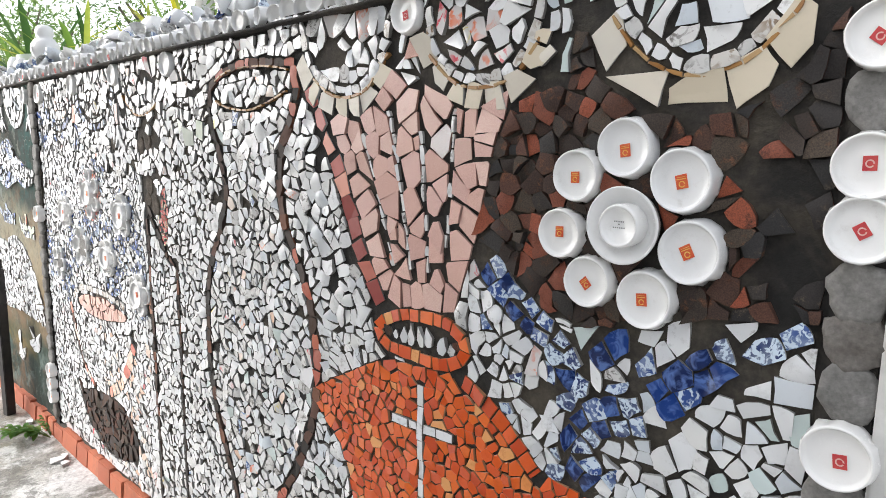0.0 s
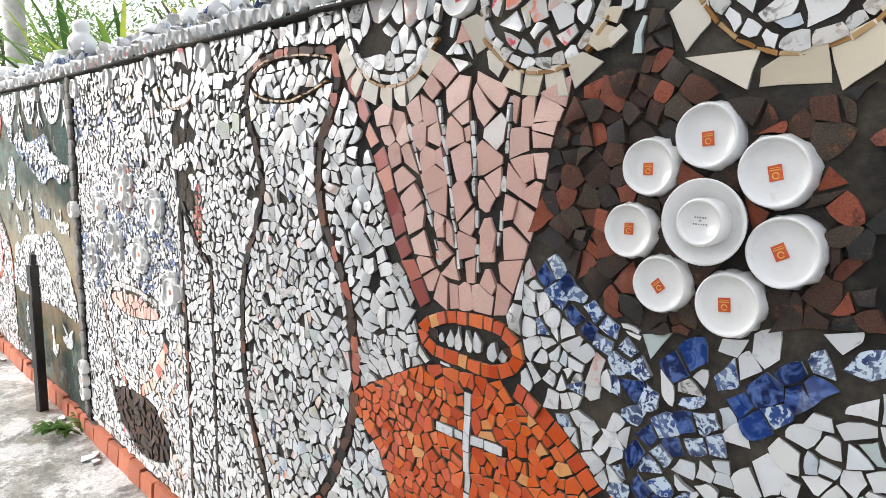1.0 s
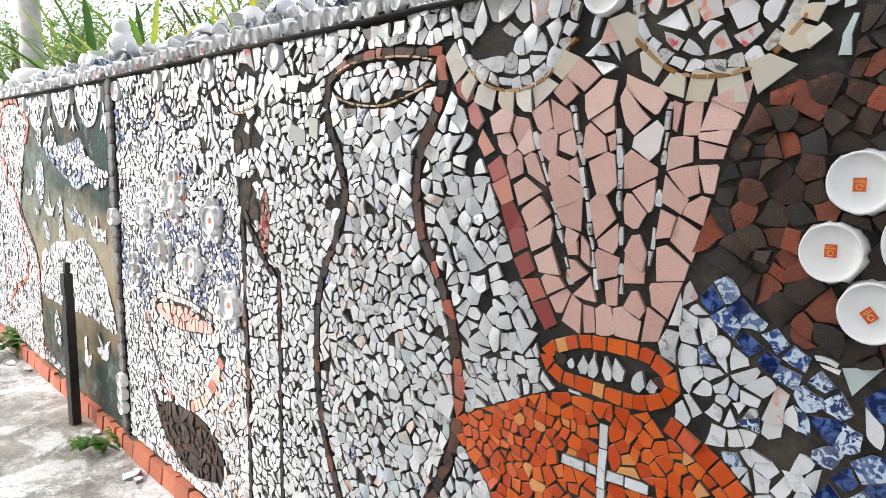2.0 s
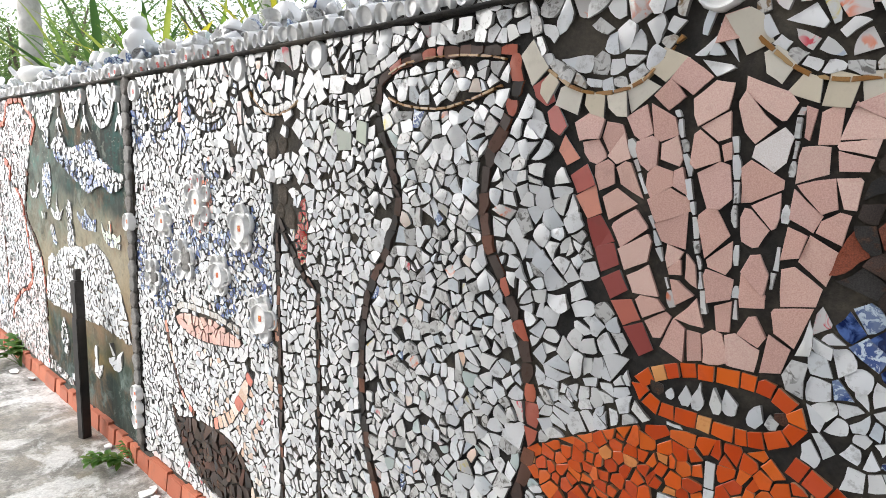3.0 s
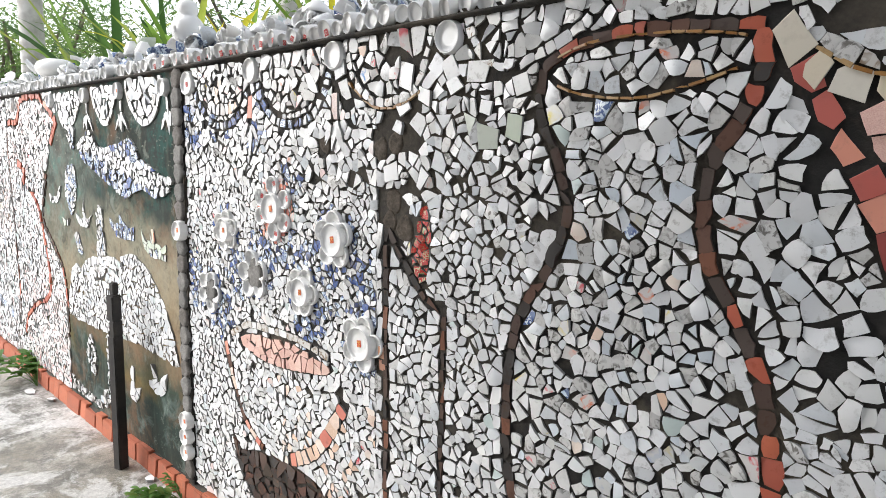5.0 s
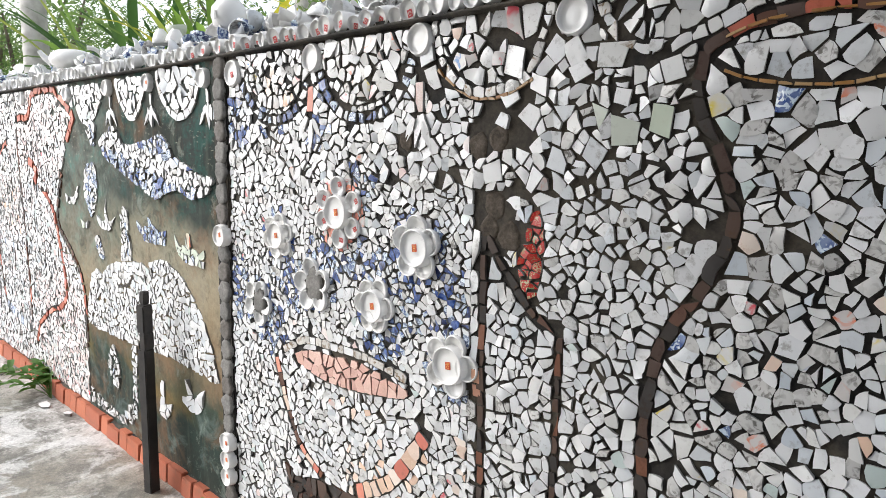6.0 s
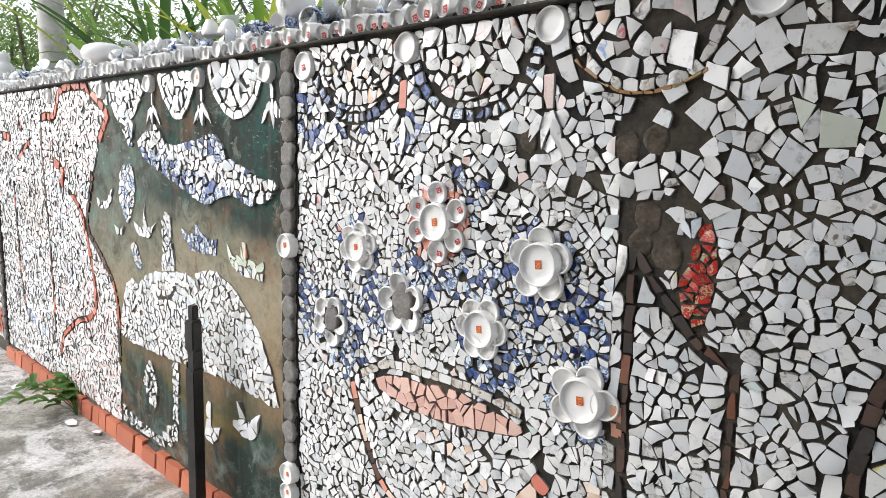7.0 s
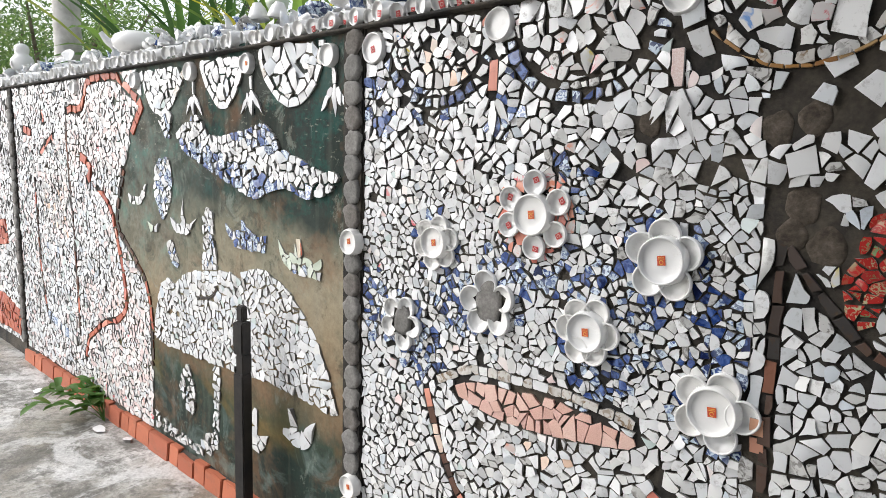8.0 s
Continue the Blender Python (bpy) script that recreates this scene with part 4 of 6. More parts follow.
# swags under the ledge: china inside, cream tile hem
def swag(poly, hem, pick, size=0.058, hem_width=0.060, hem_length=0.066, hem_pick=choose(("cream_tile", 1)), label="hanging swag of white china shards with a cream tile hem", holes=(), gap=0.007):
    ob = thing("swag_mosaic", label, "mosaic", "swags under the ledge")
    if hem:
        band(ob, hem, hem_width, hem_length, hem_pick, gap=0.010, wobble=0.4, curve=0.1)
    outline = smooth_line(poly[:], 3)
    if "blue" not in label:
        band(ob, poly, 0.028, 0.036, choose(("gilt_rim_china", 1.6), ("grey_print_china", 1.6), ("white_china", 3)), curve=0.8, wobble=0.5, gap=0.004)
    hem_line = [(x + (x - sum(q[0] for q in poly) / len(poly)) * 0.10, y - 0.017) for x, y in poly[1:-1]]
    if "gilt" in label or "cream" in label:
        band(ob, hem_line, 0.009, 0.034, choose(("gilt_line", 1)), "gilt_line", gap=0.003, wobble=0.3, high=(0.007, 0.011))
    lay(ob, cells(outline, size, gap, holes=holes), pick, curve=0.8)
    block_poly(outline)


bright = choose(("white_china", 7), ("grey_print_china", 2), ("rose_print_china", 0.8), ("posy_print_china", 0.7))
swag([(-1.625, 1.972), (-1.592, 1.852), (-1.480, 1.780), (-1.365, 1.788), (-1.282, 1.874), (-1.258, 1.972)], [(-1.640, 1.865), (-1.600, 1.805), (-1.535, 1.752), (-1.430, 1.730), (-1.335, 1.758), (-1.272, 1.850)], bright, holes=[(-1.50, 1.88, 0.05)])
swag([(-1.140, 1.972), (-1.118, 1.858), (-1.044, 1.792), (-0.955, 1.779), (-0.889, 1.803), (-0.840, 1.869), (-0.818, 1.975)], [(-1.160, 1.900), (-1.125, 1.818), (-1.055, 1.760), (-0.945, 1.742), (-0.855, 1.782), (-0.815, 1.870)], choose(("white_china", 4), ("grey_print_china", 1), ("rose_print_china", 2.0), ("posy_print_china", 1.6)), 0.052)
swag([(-0.672, 1.985), (-0.655, 1.890), (-0.604, 1.820), (-0.534, 1.780), (-0.464, 1.784), (-0.408, 1.820), (-0.352, 1.900), (-0.33, 1.985)], [(-0.690, 1.880), (-0.655, 1.800), (-0.600, 1.752), (-0.531, 1.735), (-0.448, 1.742), (-0.392, 1.775), (-0.335, 1.850)], choose(("white_china_cool", 5), ("white_china", 4), ("grey_print_china", 1.5)), 0.050, 0.074, 0.080)
between = thing("pendant_mosaic", "pendants of white and cream slivers between the swags", "mosaic")
for line, w in (([(-0.775, 1.97), (-0.765, 1.86), (-0.770, 1.77)], 0.030), ([(-0.820, 1.96), (-0.80, 1.90), (-0.79, 1.86)], 0.030), ([(-0.83, 1.80), (-0.79, 1.83)], 0.026), ([(-0.715, 1.97), (-0.705, 1.90)], 0.036), ([(-1.225, 1.98), (-1.21, 1.92), (-1.235, 1.85)], 0.028)):
    band(between, line, w, 0.07, choose(("white_china_cool", 2), ("cream_tile", 1), ("grey_print_china", 0.6)), curve=0.5, wobble=0.7, gap=0.010)

# blue ribbons through the lower field
ribbon = thing("ribbon_mosaic", "winding ribbon of blue and white patterned china", "mosaic")
blue = choose(("blue_print_china", 5), ("deep_blue_china", 4))
for line, w in (([(-0.945, 1.395), (-0.905, 1.340), (-0.850, 1.30), (-0.790, 1.262), (-0.732, 1.209), (-0.715, 1.150)], 0.070), ([(-0.306, 1.366), (-0.360, 1.322), (-0.410, 1.298)], 0.040), ([(-0.400, 1.298), (-0.462, 1.262), (-0.515, 1.205), (-0.545, 1.180)], 0.078),
                ([(-0.565, 1.150), (-0.625, 1.130), (-0.680, 1.10), (-0.705, 1.03), (-0.655, 0.985)], 0.078), ([(-0.675, 1.228), (-0.640, 1.262), (-0.598, 1.300)], 0.050)):
    rough_band(ribbon, line, w * 1.08, 0.048, blue, piece="shard", curve=0.9, mess=1.0, gap=0.003)

# the brown field round the bowl
BROWN = [(-0.880, 1.735), (-0.840, 1.790), (-0.805, 1.86), (-0.710, 1.86), (-0.690, 1.770), (-0.600, 1.715), (-0.450, 1.712), (-0.340, 1.790), (-0.292, 1.900), (-0.289, 1.532), (-0.290, 1.380), (-0.330, 1.372), (-0.469, 1.352), (-0.580, 1.313), (-0.710, 1.296), (-0.800, 1.300), (-0.905, 1.375), (-0.990, 1.400), (-0.940, 1.602)]


def brown_pick(x, y):
    if x < -0.80 and y < 1.50:
        return rng.choices(["brown_pottery", "terracotta"], [3, 1.6])[0]
    if x > -0.42:
        return rng.choices(["black_pottery", "brown_pottery", "terracotta"], [4, 3, 1.2])[0]
    return rng.choices(["brown_pottery", "terracotta", "black_pottery"], [6, 2.2, 0.9])[0]


motif("brown_field_mosaic", "field of dark brown and terracotta roof pot shards", BROWN, 0.044, 0.0015, brown_pick, rounded=False, edge="brown_pottery", curve=1.3, lose=0.03, high=(0.006, 0.018), holes=[(-0.41, 1.585, 0.045), (-0.35, 1.585, 0.05), (-0.37, 1.46, 0.032), (-0.40, 1.665, 0.03), (-0.52, 1.70, 0.02), (-0.345, 1.40, 0.03)])

# the tall vase with its clay outline
VL = [(-2.152, 1.812), (-2.161, 1.710), (-2.097, 1.589), (-2.070, 1.467), (-2.121, 1.335), (-2.203, 1.187), (-2.228, 0.955), (-2.190, 0.700), (-2.080, 0.445), (-2.05, 0.30), (-2.10, 0.15)]
VR = [(-1.665, 1.855), (-1.660, 1.790), (-1.690, 1.702), (-1.742, 1.613), (-1.752, 1.507), (-1.726, 1.392), (-1.664, 1.295), (-1.615, 1.200), (-1.590, 1.087), (-1.578, 0.955), (-1.617, 0.796), (-1.696, 0.641), (-1.796, 0.480), (-1.82, 0.30), (-1.77, 0.15)]
VT = [(-2.152, 1.812), (-2.079, 1.852), (-1.968, 1.874), (-1.799, 1.872), (-1.665, 1.862)]
vase = thing("vase_mosaic", "tall mosaic vase of white china outlined in brown clay", "mosaic")
band(vase, VL, 0.029, 0.045, choose(("dark_strip", 4), ("clay_strip", 3)), "dark_strip", gap=0.003, wobble=0.35, curve=0.6)
band(vase, VR, 0.035, 0.050, choose(("clay_strip", 4), ("red_clay", 2.4), ("dark_strip", 1)), "clay_strip", gap=0.003, wobble=0.35, curve=0.6)
band(vase, VT, 0.030, 0.040, choose(("clay_strip", 3), ("red_clay", 2)), "clay_strip", gap=0.004, wobble=0.4, curve=0.5)
for line in ([(-2.112, 1.772), (-2.050, 1.750), (-1.928, 1.737), (-1.829, 1.750), (-1.708, 1.786)], [(-2.115, 1.834), (-2.030, 1.860), (-1.900, 1.866), (-1.790, 1.860), (-1.695, 1.845)]):
    band(vase, line, 0.007, 0.034, choose(("gilt_line", 1)), "gilt_line", gap=0.003, wobble=0.3, high=(0.009, 0.013))
vase_in = smooth_line(VL, 4) + smooth_line(VR, 4)[::-1]
lay(vase, cells(vase_in, 0.038, 0.0035, lose=0.015), choose(("white_china", 11), ("white_china_cool", 3), ("grey_print_china", 4.0), ("rose_print_china", 0.9), ("posy_print_china", 0.9), ("peach_china", 0.5), ("blue_print_china", 0.3)), limit=300, middle=(-1.9, 1.2))
block_poly(vase_in)

# clay uprights beside the vase, and a red blossom leaf
stem = thing("stem_mosaic", "pair of upright dark clay lines like tree stems", "mosaic")
band(stem, [(-2.700, 1.400), (-2.696, 1.017), (-2.690, 0.60), (-2.688, 0.12)], 0.027, 0.055, choose(("dark_strip", 5), ("clay_strip", 2)), "dark_strip", gap=0.007, wobble=0.5)
band(stem, [(-2.690, 1.385), (-2.600, 1.270), (-2.530, 1.200), (-2.462, 1.180)], 0.024, 0.045, choose(("dark_strip", 4), ("clay_strip", 1)), "dark_strip", gap=0.007, wobble=0.5)
band(stem, [(-2.458, 1.165), (-2.456, 0.902), (-2.455, 0.582), (-2.455, 0.12)], 0.021, 0.05, choose(("dark_strip", 4), ("clay_strip", 1)), "dark_strip", gap=0.007, wobble=0.5)
band(stem, [(-2.713, 1.020), (-2.711, 0.940)], 0.030, 0.05, choose(("painted_tan", 1)), rounded=False)
motif("leaf_mosaic", "slender leaf of red flowered china", [(-2.540, 1.478), (-2.510, 1.400), (-2.518, 1.290), (-2.548, 1.205), (-2.590, 1.322), (-2.568, 1.385)], 0.027, 0.003, choose(("red_blossom_china", 1)), lose=0)

# large square tile pieces below the ledge
tiles = [(-2.640, 1.845), (-2.520, 1.850), (-2.407, 1.825), (-2.281, 1.842), (-2.175, 1.810), (-2.180, 1.660), (-2.300, 1.600), (-2.430, 1.535), (-2.593, 1.500), (-2.700, 1.495), (-2.715, 1.540), (-2.640, 1.590), (-2.595, 1.653), (-2.690, 1.700)]
square = thing("square_tile_mosaic", "scatter of large square white and sage tile pieces", "mosaic")
laid = [(-2.385, 1.685, 0.062), (-2.316, 1.655, 0.064), (-2.238, 1.675, 0.066)]
for k in range(900):
    x, y, s = rng.uniform(-2.72, -2.17), rng.uniform(1.49, 1.86), rng.uniform(0.052, 0.076) * (1 if k < 300 else 0.75)
    if inside(np.array([(x, y)]), tiles)[0] and all(math.dist((x, y), (a, b)) > 0.56 * (s + t) + 0.006 for a, b, t in laid):
        laid.append((x, y, s))
quads = []
for x, y, s in laid:
    a, hx, hy = rng.gauss(-0.25, 0.5), s * rng.uniform(0.38, 0.52), s * rng.uniform(0.38, 0.52)
    quad = [(sx * hx * rng.uniform(0.58, 1.15), sy * hy * rng.uniform(0.62, 1.12)) for sx, sy in ((-1, -1), (1, -1), (1, 1), (-1, 1))]
    quads.append([(x + p * math.cos(a) - q * math.sin(a), y + p * math.sin(a) + q * math.cos(a)) for p, q in quad])
quads = jagged(quads, 0.45)
lay(square, quads, lambda x, y: "sage_tile" if -2.41 < x < -2.20 and 1.63 < y < 1.71 else "white_china", name="tile", curve=0.08, high=(0.005, 0.010), tilt=0.07)
for quad in quads:
    block_poly(quad)
BARE = [(-2.68, 1.69, 0.045), (-2.60, 1.705, 0.05), (-2.742, 1.645, 0.04), (-2.61, 1.655, 0.045), (-2.60, 1.39, 0.04), (-2.64, 1.40, 0.055), (-2.68, 1.45, 0.045), (-2.66, 1.63, 0.04), (-2.73, 1.61, 0.03)]
lost = thing("lost_shard_bed", "round mortar beds where cups have fallen off", "mortar")
for u, v, r in ((-2.67, 1.468, 0.034), (-2.685, 1.408, 0.030), (-2.62, 1.39, 0.036), (-2.73, 1.615, 0.032), (-2.665, 1.635, 0.030), (-3.0, 1.63, 0.028)):
    cement_round(u, v, r, FACE + 0.003, lost, "brown_mortar", 0.6)
    block_disc(u, v, r * 0.9)

# the face-like group: lips, chin line, dark mass below
motif("lips_mosaic", "long lens of broken matt pink tile", [(-3.572, 0.853), (-3.474, 0.900), (-3.353, 0.908), (-3.242, 0.920), (-3.156, 0.914), (-3.074, 0.900), (-2.985, 0.885), (-2.994, 0.852), (-3.117, 0.830), (-3.272, 0.811), (-3.428, 0.813)], 0.038, 0.002, choose(("pink_tile", 1)), edge="pink_edge", curve=0.05, lose=0, piece="tile", tilt=0.03)
lip_rim = thing("rim_mosaic", "curved row of gilt-rimmed china above the pink tile", "mosaic")
band(lip_rim, [(-3.628, 0.868), (-3.496, 0.930), (-3.354, 0.940), (-3.208, 0.945), (-3.075, 0.932), (-2.985, 0.915)], 0.026, 0.045, choose(("gilt_rim_china", 3), ("white_china", 1)), curve=0.6)
chin = thing("chin_mosaic", "curved chin line of clay and peach tile pieces", "mosaic")
band(chin, [(-3.672, 0.830), (-3.640, 0.740), (-3.600, 0.640), (-3.520, 0.520), (-3.400, 0.455)], 0.026, 0.045, choose(("clay_strip", 3), ("coral_tile", 1.5), ("peach_china", 1)), "clay_strip")
band(chin, [(-3.210, 0.475), (-3.130, 0.510), (-3.040, 0.575), (-2.960, 0.680), (-2.905, 0.760)], 0.050, 0.040, choose(("peach_china", 2), ("coral_tile", 1.5), ("cream_tile", 0.6)), curve=0.4)
MASS = [(-3.640, 0.470), (-3.560, 0.400), (-3.420, 0.435), (-3.180, 0.450), (-3.030, 0.430), (-2.920, 0.350), (-2.930, 0.240), (-3.060, 0.180), (-3.270, 0.150), (-3.460, 0.215), (-3.580, 0.300)]
motif("dark_mass_mosaic", "rounded dark mass of brown unglazed shards", MASS, 0.052, 0.006, choose(("brown_pottery", 4), ("dark_strip", 2)), edge="brown_pottery", curve=0.4)

# swags of the flower panel
mixed = choose(("white_china", 7), ("grey_print_china", 1.2), ("rose_print_china", 1.6), ("peach_china", 0.7), ("posy_print_china", 0.4))
hem_blue = choose(("blue_print_china", 4), ("deep_blue_china", 2), ("white_china", 3.5))
swag([(-3.855, 1.930), (-3.822, 1.826), (-3.736, 1.742), (-3.633, 1.730), (-3.535, 1.760), (-3.497, 1.838), (-3.500, 1.925)], [(-3.868, 1.83), (-3.822, 1.765), (-3.742, 1.705), (-3.633, 1.692), (-3.520, 1.735), (-3.468, 1.81)], mixed, 0.036, 0.034, 0.034, hem_blue, "hanging swag of flowered china with a blue hem")
swag([(-3.380, 1.935), (-3.352, 1.800), (-3.288, 1.745), (-3.205, 1.728), (-3.090, 1.752), (-3.034, 1.800), (-3.010, 1.935)], [(-3.405, 1.88), (-3.378, 1.785), (-3.300, 1.715), (-3.205, 1.694), (-3.080, 1.716), (-3.005, 1.790), (-2.98, 1.86)], mixed, 0.040, 0.034, 0.034, hem_blue, "hanging swag of flowered china with a blue hem")
swag([(-2.895, 1.950), (-2.860, 1.835), (-2.766, 1.762), (-2.665, 1.756), (-2.575, 1.795), (-2.52, 1.950)], None, mixed, 0.046, label="hanging swag of white china with a gilt edge", holes=[(-2.62, 1.86, 0.03)])
swag([(-2.395, 1.960), (-2.354, 1.868), (-2.265, 1.820), (-2.165, 1.848), (-2.05, 1.900), (-2.00, 1.960)], None, white, 0.050, label="hanging swag of plain white china shards")
pend = thing("pendant_mosaic", "pendants of tapering white shards between the swags", "mosaic")
for u, v, pk in ((-3.455, 1.80, "coral_tile"), (-2.945, 1.79, "pale_tile")):
    band(pend, [(u, v), (u + 0.002, v - 0.085)], 0.030, 0.09, choose((pk, 1)), rounded=False)
for u, v in ((-3.455, 1.70), (-2.95, 1.69)):
    for k in (-1, 0, 1):
        sliver(pend, u + k * 0.016, v + rng.uniform(-0.01, 0.01), u + k * 0.060 + rng.uniform(-0.012, 0.012), v - rng.uniform(0.07, 0.11), 0.030, choose(("white_china", 1)))
band(pend, [(-2.935, 1.93), (-2.915, 1.84), (-2.885, 1.76)], 0.058, 0.10, choose(("white_china", 1)), wobble=0.3, gap=0.01)
band(pend, [(-2.465, 1.86), (-2.425, 1.79)], 0.048, 0.08, choose(("white_china", 1)), rounded=False)

# ---- white fields round the motifs ----
def field(name, label, poly, size, gap, pick, middle, **kw):
    ob = thing(name, label, "mosaic")
    curve = kw.pop("curve", 1.0)
    lay(ob, cells(poly, size, gap, **kw), pick, curve=curve, middle=middle)
    block_poly(poly)


top = lambda u: ledge_z(u) - 0.004
def stray_pick(x, y):
    blue_here = near_any(x, y, [(-0.70, 1.15, 0.2), (-0.62, 1.27, 0.09), (-0.85, 1.2, 0.12)])
    return rng.choices(["white_china", "white_china_cool", "blue_print_china", "grey_print_china", "rose_print_china", "sage_tile"], [9, 1.8, 1.6 if blue_here else 0.15, 0.3, 0.12, 0.2])[0]


split = [(v[1], v[0]) for v in ragged(0.10, 1.36, -0.60, 9)]
field("white_field_mosaic", "field of large white china shards beside the pilaster", [(u, v) for v, u in [(q[1], q[0]) for q in split]] + [(-0.289, 1.395), (-0.289, 0.10)], 0.044, 0.0035, stray_pick, (-0.45, 1.15), holes=[(-0.34, 1.375, 0.04)], mess=0.7)
field("white_field_mosaic", "field of white china shards with blue strays", split[::-1] + [(-1.0, 0.10), (-1.0, 1.42)], 0.037, 0.003, stray_pick, (-0.8, 1.15), holes=[(-0.80, 1.12, 0.035)])
field("white_field_mosaic", "field of domed white china shards beside the vase", ragged(-1.80, -1.0, 1.13, 4) + [(-1.0, 1.99), (-1.80, 1.99)], 0.043, 0.004, choose(("white_china", 10), ("grey_print_china", 0.8), ("rose_print_china", 0.2)), (-1.5, 1.45), lose=0.02, holes=[(-1.44, 1.36, 0.022), (-1.55, 1.59, 0.026), (-1.50, 1.61, 0.03), (-1.435, 1.245, 0.018)], curve=1.3)
field("white_field_mosaic", "field of white china shards round the pot", [(-2.0, 0.10), (-1.0, 0.10)] + ragged(-1.80, -1.0, 1.13, 4)[::-1] + [(-2.0, 1.14)], 0.036, 0.004, white, (-1.5, 0.9))
field("white_field_mosaic", "field of white china shards between clay stems", [(-2.74, 0.10), (-2.0, 0.10)] + ragged(-2.0, -2.74, 1.50, 3), 0.034, 0.004, choose(("white_china", 12), ("grey_print_china", 0.8), ("white_china_cool", 1), ("posy_print_china", 0.15)), (-2.4, 1.0), holes=BARE)
field("white_field_mosaic", "field of white china shards under the ledge", ragged(-2.0, -2.74, 1.50, 3)[::-1] + [(-1.60, 1.49), (-1.60, top(-1.6)), (-2.76, top(-2.76))], 0.036, 0.006, choose(("white_china", 10), ("grey_print_china", 0.9), ("rose_print_china", 0.2)), (-2.4, 1.7), holes=BARE)


def flower_pick(x, y):
    if near_any(x, y, BLUSH):
        return rng.choices(["coral_tile", "rose_print_china", "white_china"], [4, 3, 2])[0]
    if near_any(x, y, BLUE_SPOTS):
        return rng.choices(["white_china", "blue_print_china", "deep_blue_china", "grey_print_china"], [4.2, 2.4, 2.2, 0.8])[0]
    if y < 0.80 and x > -3.3:
        return rng.choices(["white_china", "peach_china", "grey_print_china", "rose_print_china"], [8, 1.2, 1, 0.3])[0]
    return rng.choices(["white_china", "grey_print_china", "white_china_cool", "rose_print_china", "pinkish_china"], [13, 0.7, 1.0, 0.12, 0.3])[0]


field("white_field_mosaic", "field of small white and blue china shards round rosettes", ragged(-3.972, -2.735, 0.95, 1) + ragged(-2.735, -3.972, 1.50, 2), 0.028, 0.0025, flower_pick, (-3.2, 1.2), holes=BARE, lose=0.02, fine=BLUE_SPOTS)
field("white_field_mosaic", "field of white china shards under the swags", ragged(-2.735, -3.972, 1.50, 2)[::-1] + [(-2.76, top(-2.76)), (-3.972, top(-3.97))], 0.034, 0.003, flower_pick, (-3.2, 1.7), fine=BLUE_SPOTS, holes=BARE + [(-3.0, 1.63, 0.03)])
field("white_field_mosaic", "field of white china shards round the chin line", [(-3.972, 0.10), (-2.735, 0.10)] + ragged(-3.972, -2.735, 0.95, 1)[::-1], 0.032, 0.0025, flower_pick, (-3.2, 0.6), fine=BLUE_SPOTS)

# ---- the seascape panel ----
sea = choose(("white_china", 10), ("grey_print_china", 0.8), ("white_china_cool", 1.5))


def sea_motif(name, label, poly, size, pick=sea, rounded=True, **kw):
    return motif(name, label, poly, size, 0.003, pick, rounded=rounded, lose=0.0, high=(0.008, 0.015), **kw)


for poly in ([(-4.576, 1.917), (-4.560, 1.85), (-4.504, 1.775), (-4.380, 1.705), (-4.255, 1.760), (-4.205, 1.85), (-4.195, 1.915)],
             [(-5.018, 1.900), (-5.000, 1.84), (-4.940, 1.765), (-4.852, 1.706), (-4.763, 1.765), (-4.710, 1.85), (-4.705, 1.900)],
             [(-5.603, 1.890), (-5.570, 1.82), (-5.500, 1.730), (-5.400, 1.685), (-5.270, 1.760), (-5.185, 1.85), (-5.17, 1.895)]):
    ob = thing("swag_mosaic", "hanging swag of white china shards on painted cement", "mosaic", "swags under the ledge")
    band(ob, poly, 0.030, 0.055, choose(("white_china", 4), ("gilt_rim_china", 1)), curve=0.6)
    lay(ob, cells(poly, 0.050, 0.005, lose=0), sea)
    block_poly(poly)
for u in (-4.128, -4.640, -5.095):
    ob = thing("tassel_mosaic", "tassel of tapering white shards hanging between swags", "mosaic", "tassels under the ledge")
    band(ob, [(u, 1.82), (u + 0.002, 1.765)], 0.022, 0.06, choose(("white_china", 1)), rounded=False, wobble=0.4)
    for k in (-1, 0, 1):
        sliver(ob, u + k * 0.014, 1.765 - 0.01 * abs(k), u + k * 0.050 + rng.uniform(-0.008, 0.008), 1.695 - 0.035 * (k == 0) + rng.uniform(-0.01, 0.01), 0.024, choose(("white_china", 1)))
        if k:
            sliver(ob, u + k * 0.030, 1.735, u + k * 0.075, 1.672 + rng.uniform(-0.008, 0.008), 0.018, choose(("white_china", 1)))
sea_motif("cascade_mosaic", "narrow fall of white and blue shards", [(-5.43, 1.69), (-5.30, 1.70), (-5.315, 1.62), (-5.32, 1.575), (-5.37, 1.585)], 0.035, choose(("white_china", 3), ("blue_print_china", 1)))
CLOUD = [(-5.249, 1.600), (-5.150, 1.650), (-5.064, 1.682), (-4.975, 1.610), (-4.903, 1.588), (-4.760, 1.605), (-4.644, 1.622), (-4.545, 1.640), (-4.417, 1.545), (-4.300, 1.510), (-4.214, 1.480), (-4.100, 1.470), (-4.125, 1.420), (-4.180, 1.385), (-4.281, 1.367), (-4.400, 1.398), (-4.494, 1.385), (-4.610, 1.345), (-4.735, 1.376), (-4.911, 1.429), (-5.080, 1.480), (-5.202, 1.529)]


def cloud_pick(x, y):
    mid = 1.605 + (x + 5.1) * -0.19
    return rng.choices(["white_china", "blue_print_china", "deep_blue_china"], [9, 0.2, 0] if abs(y - mid) < 0.044 else [2.5, 4, 3])[0]


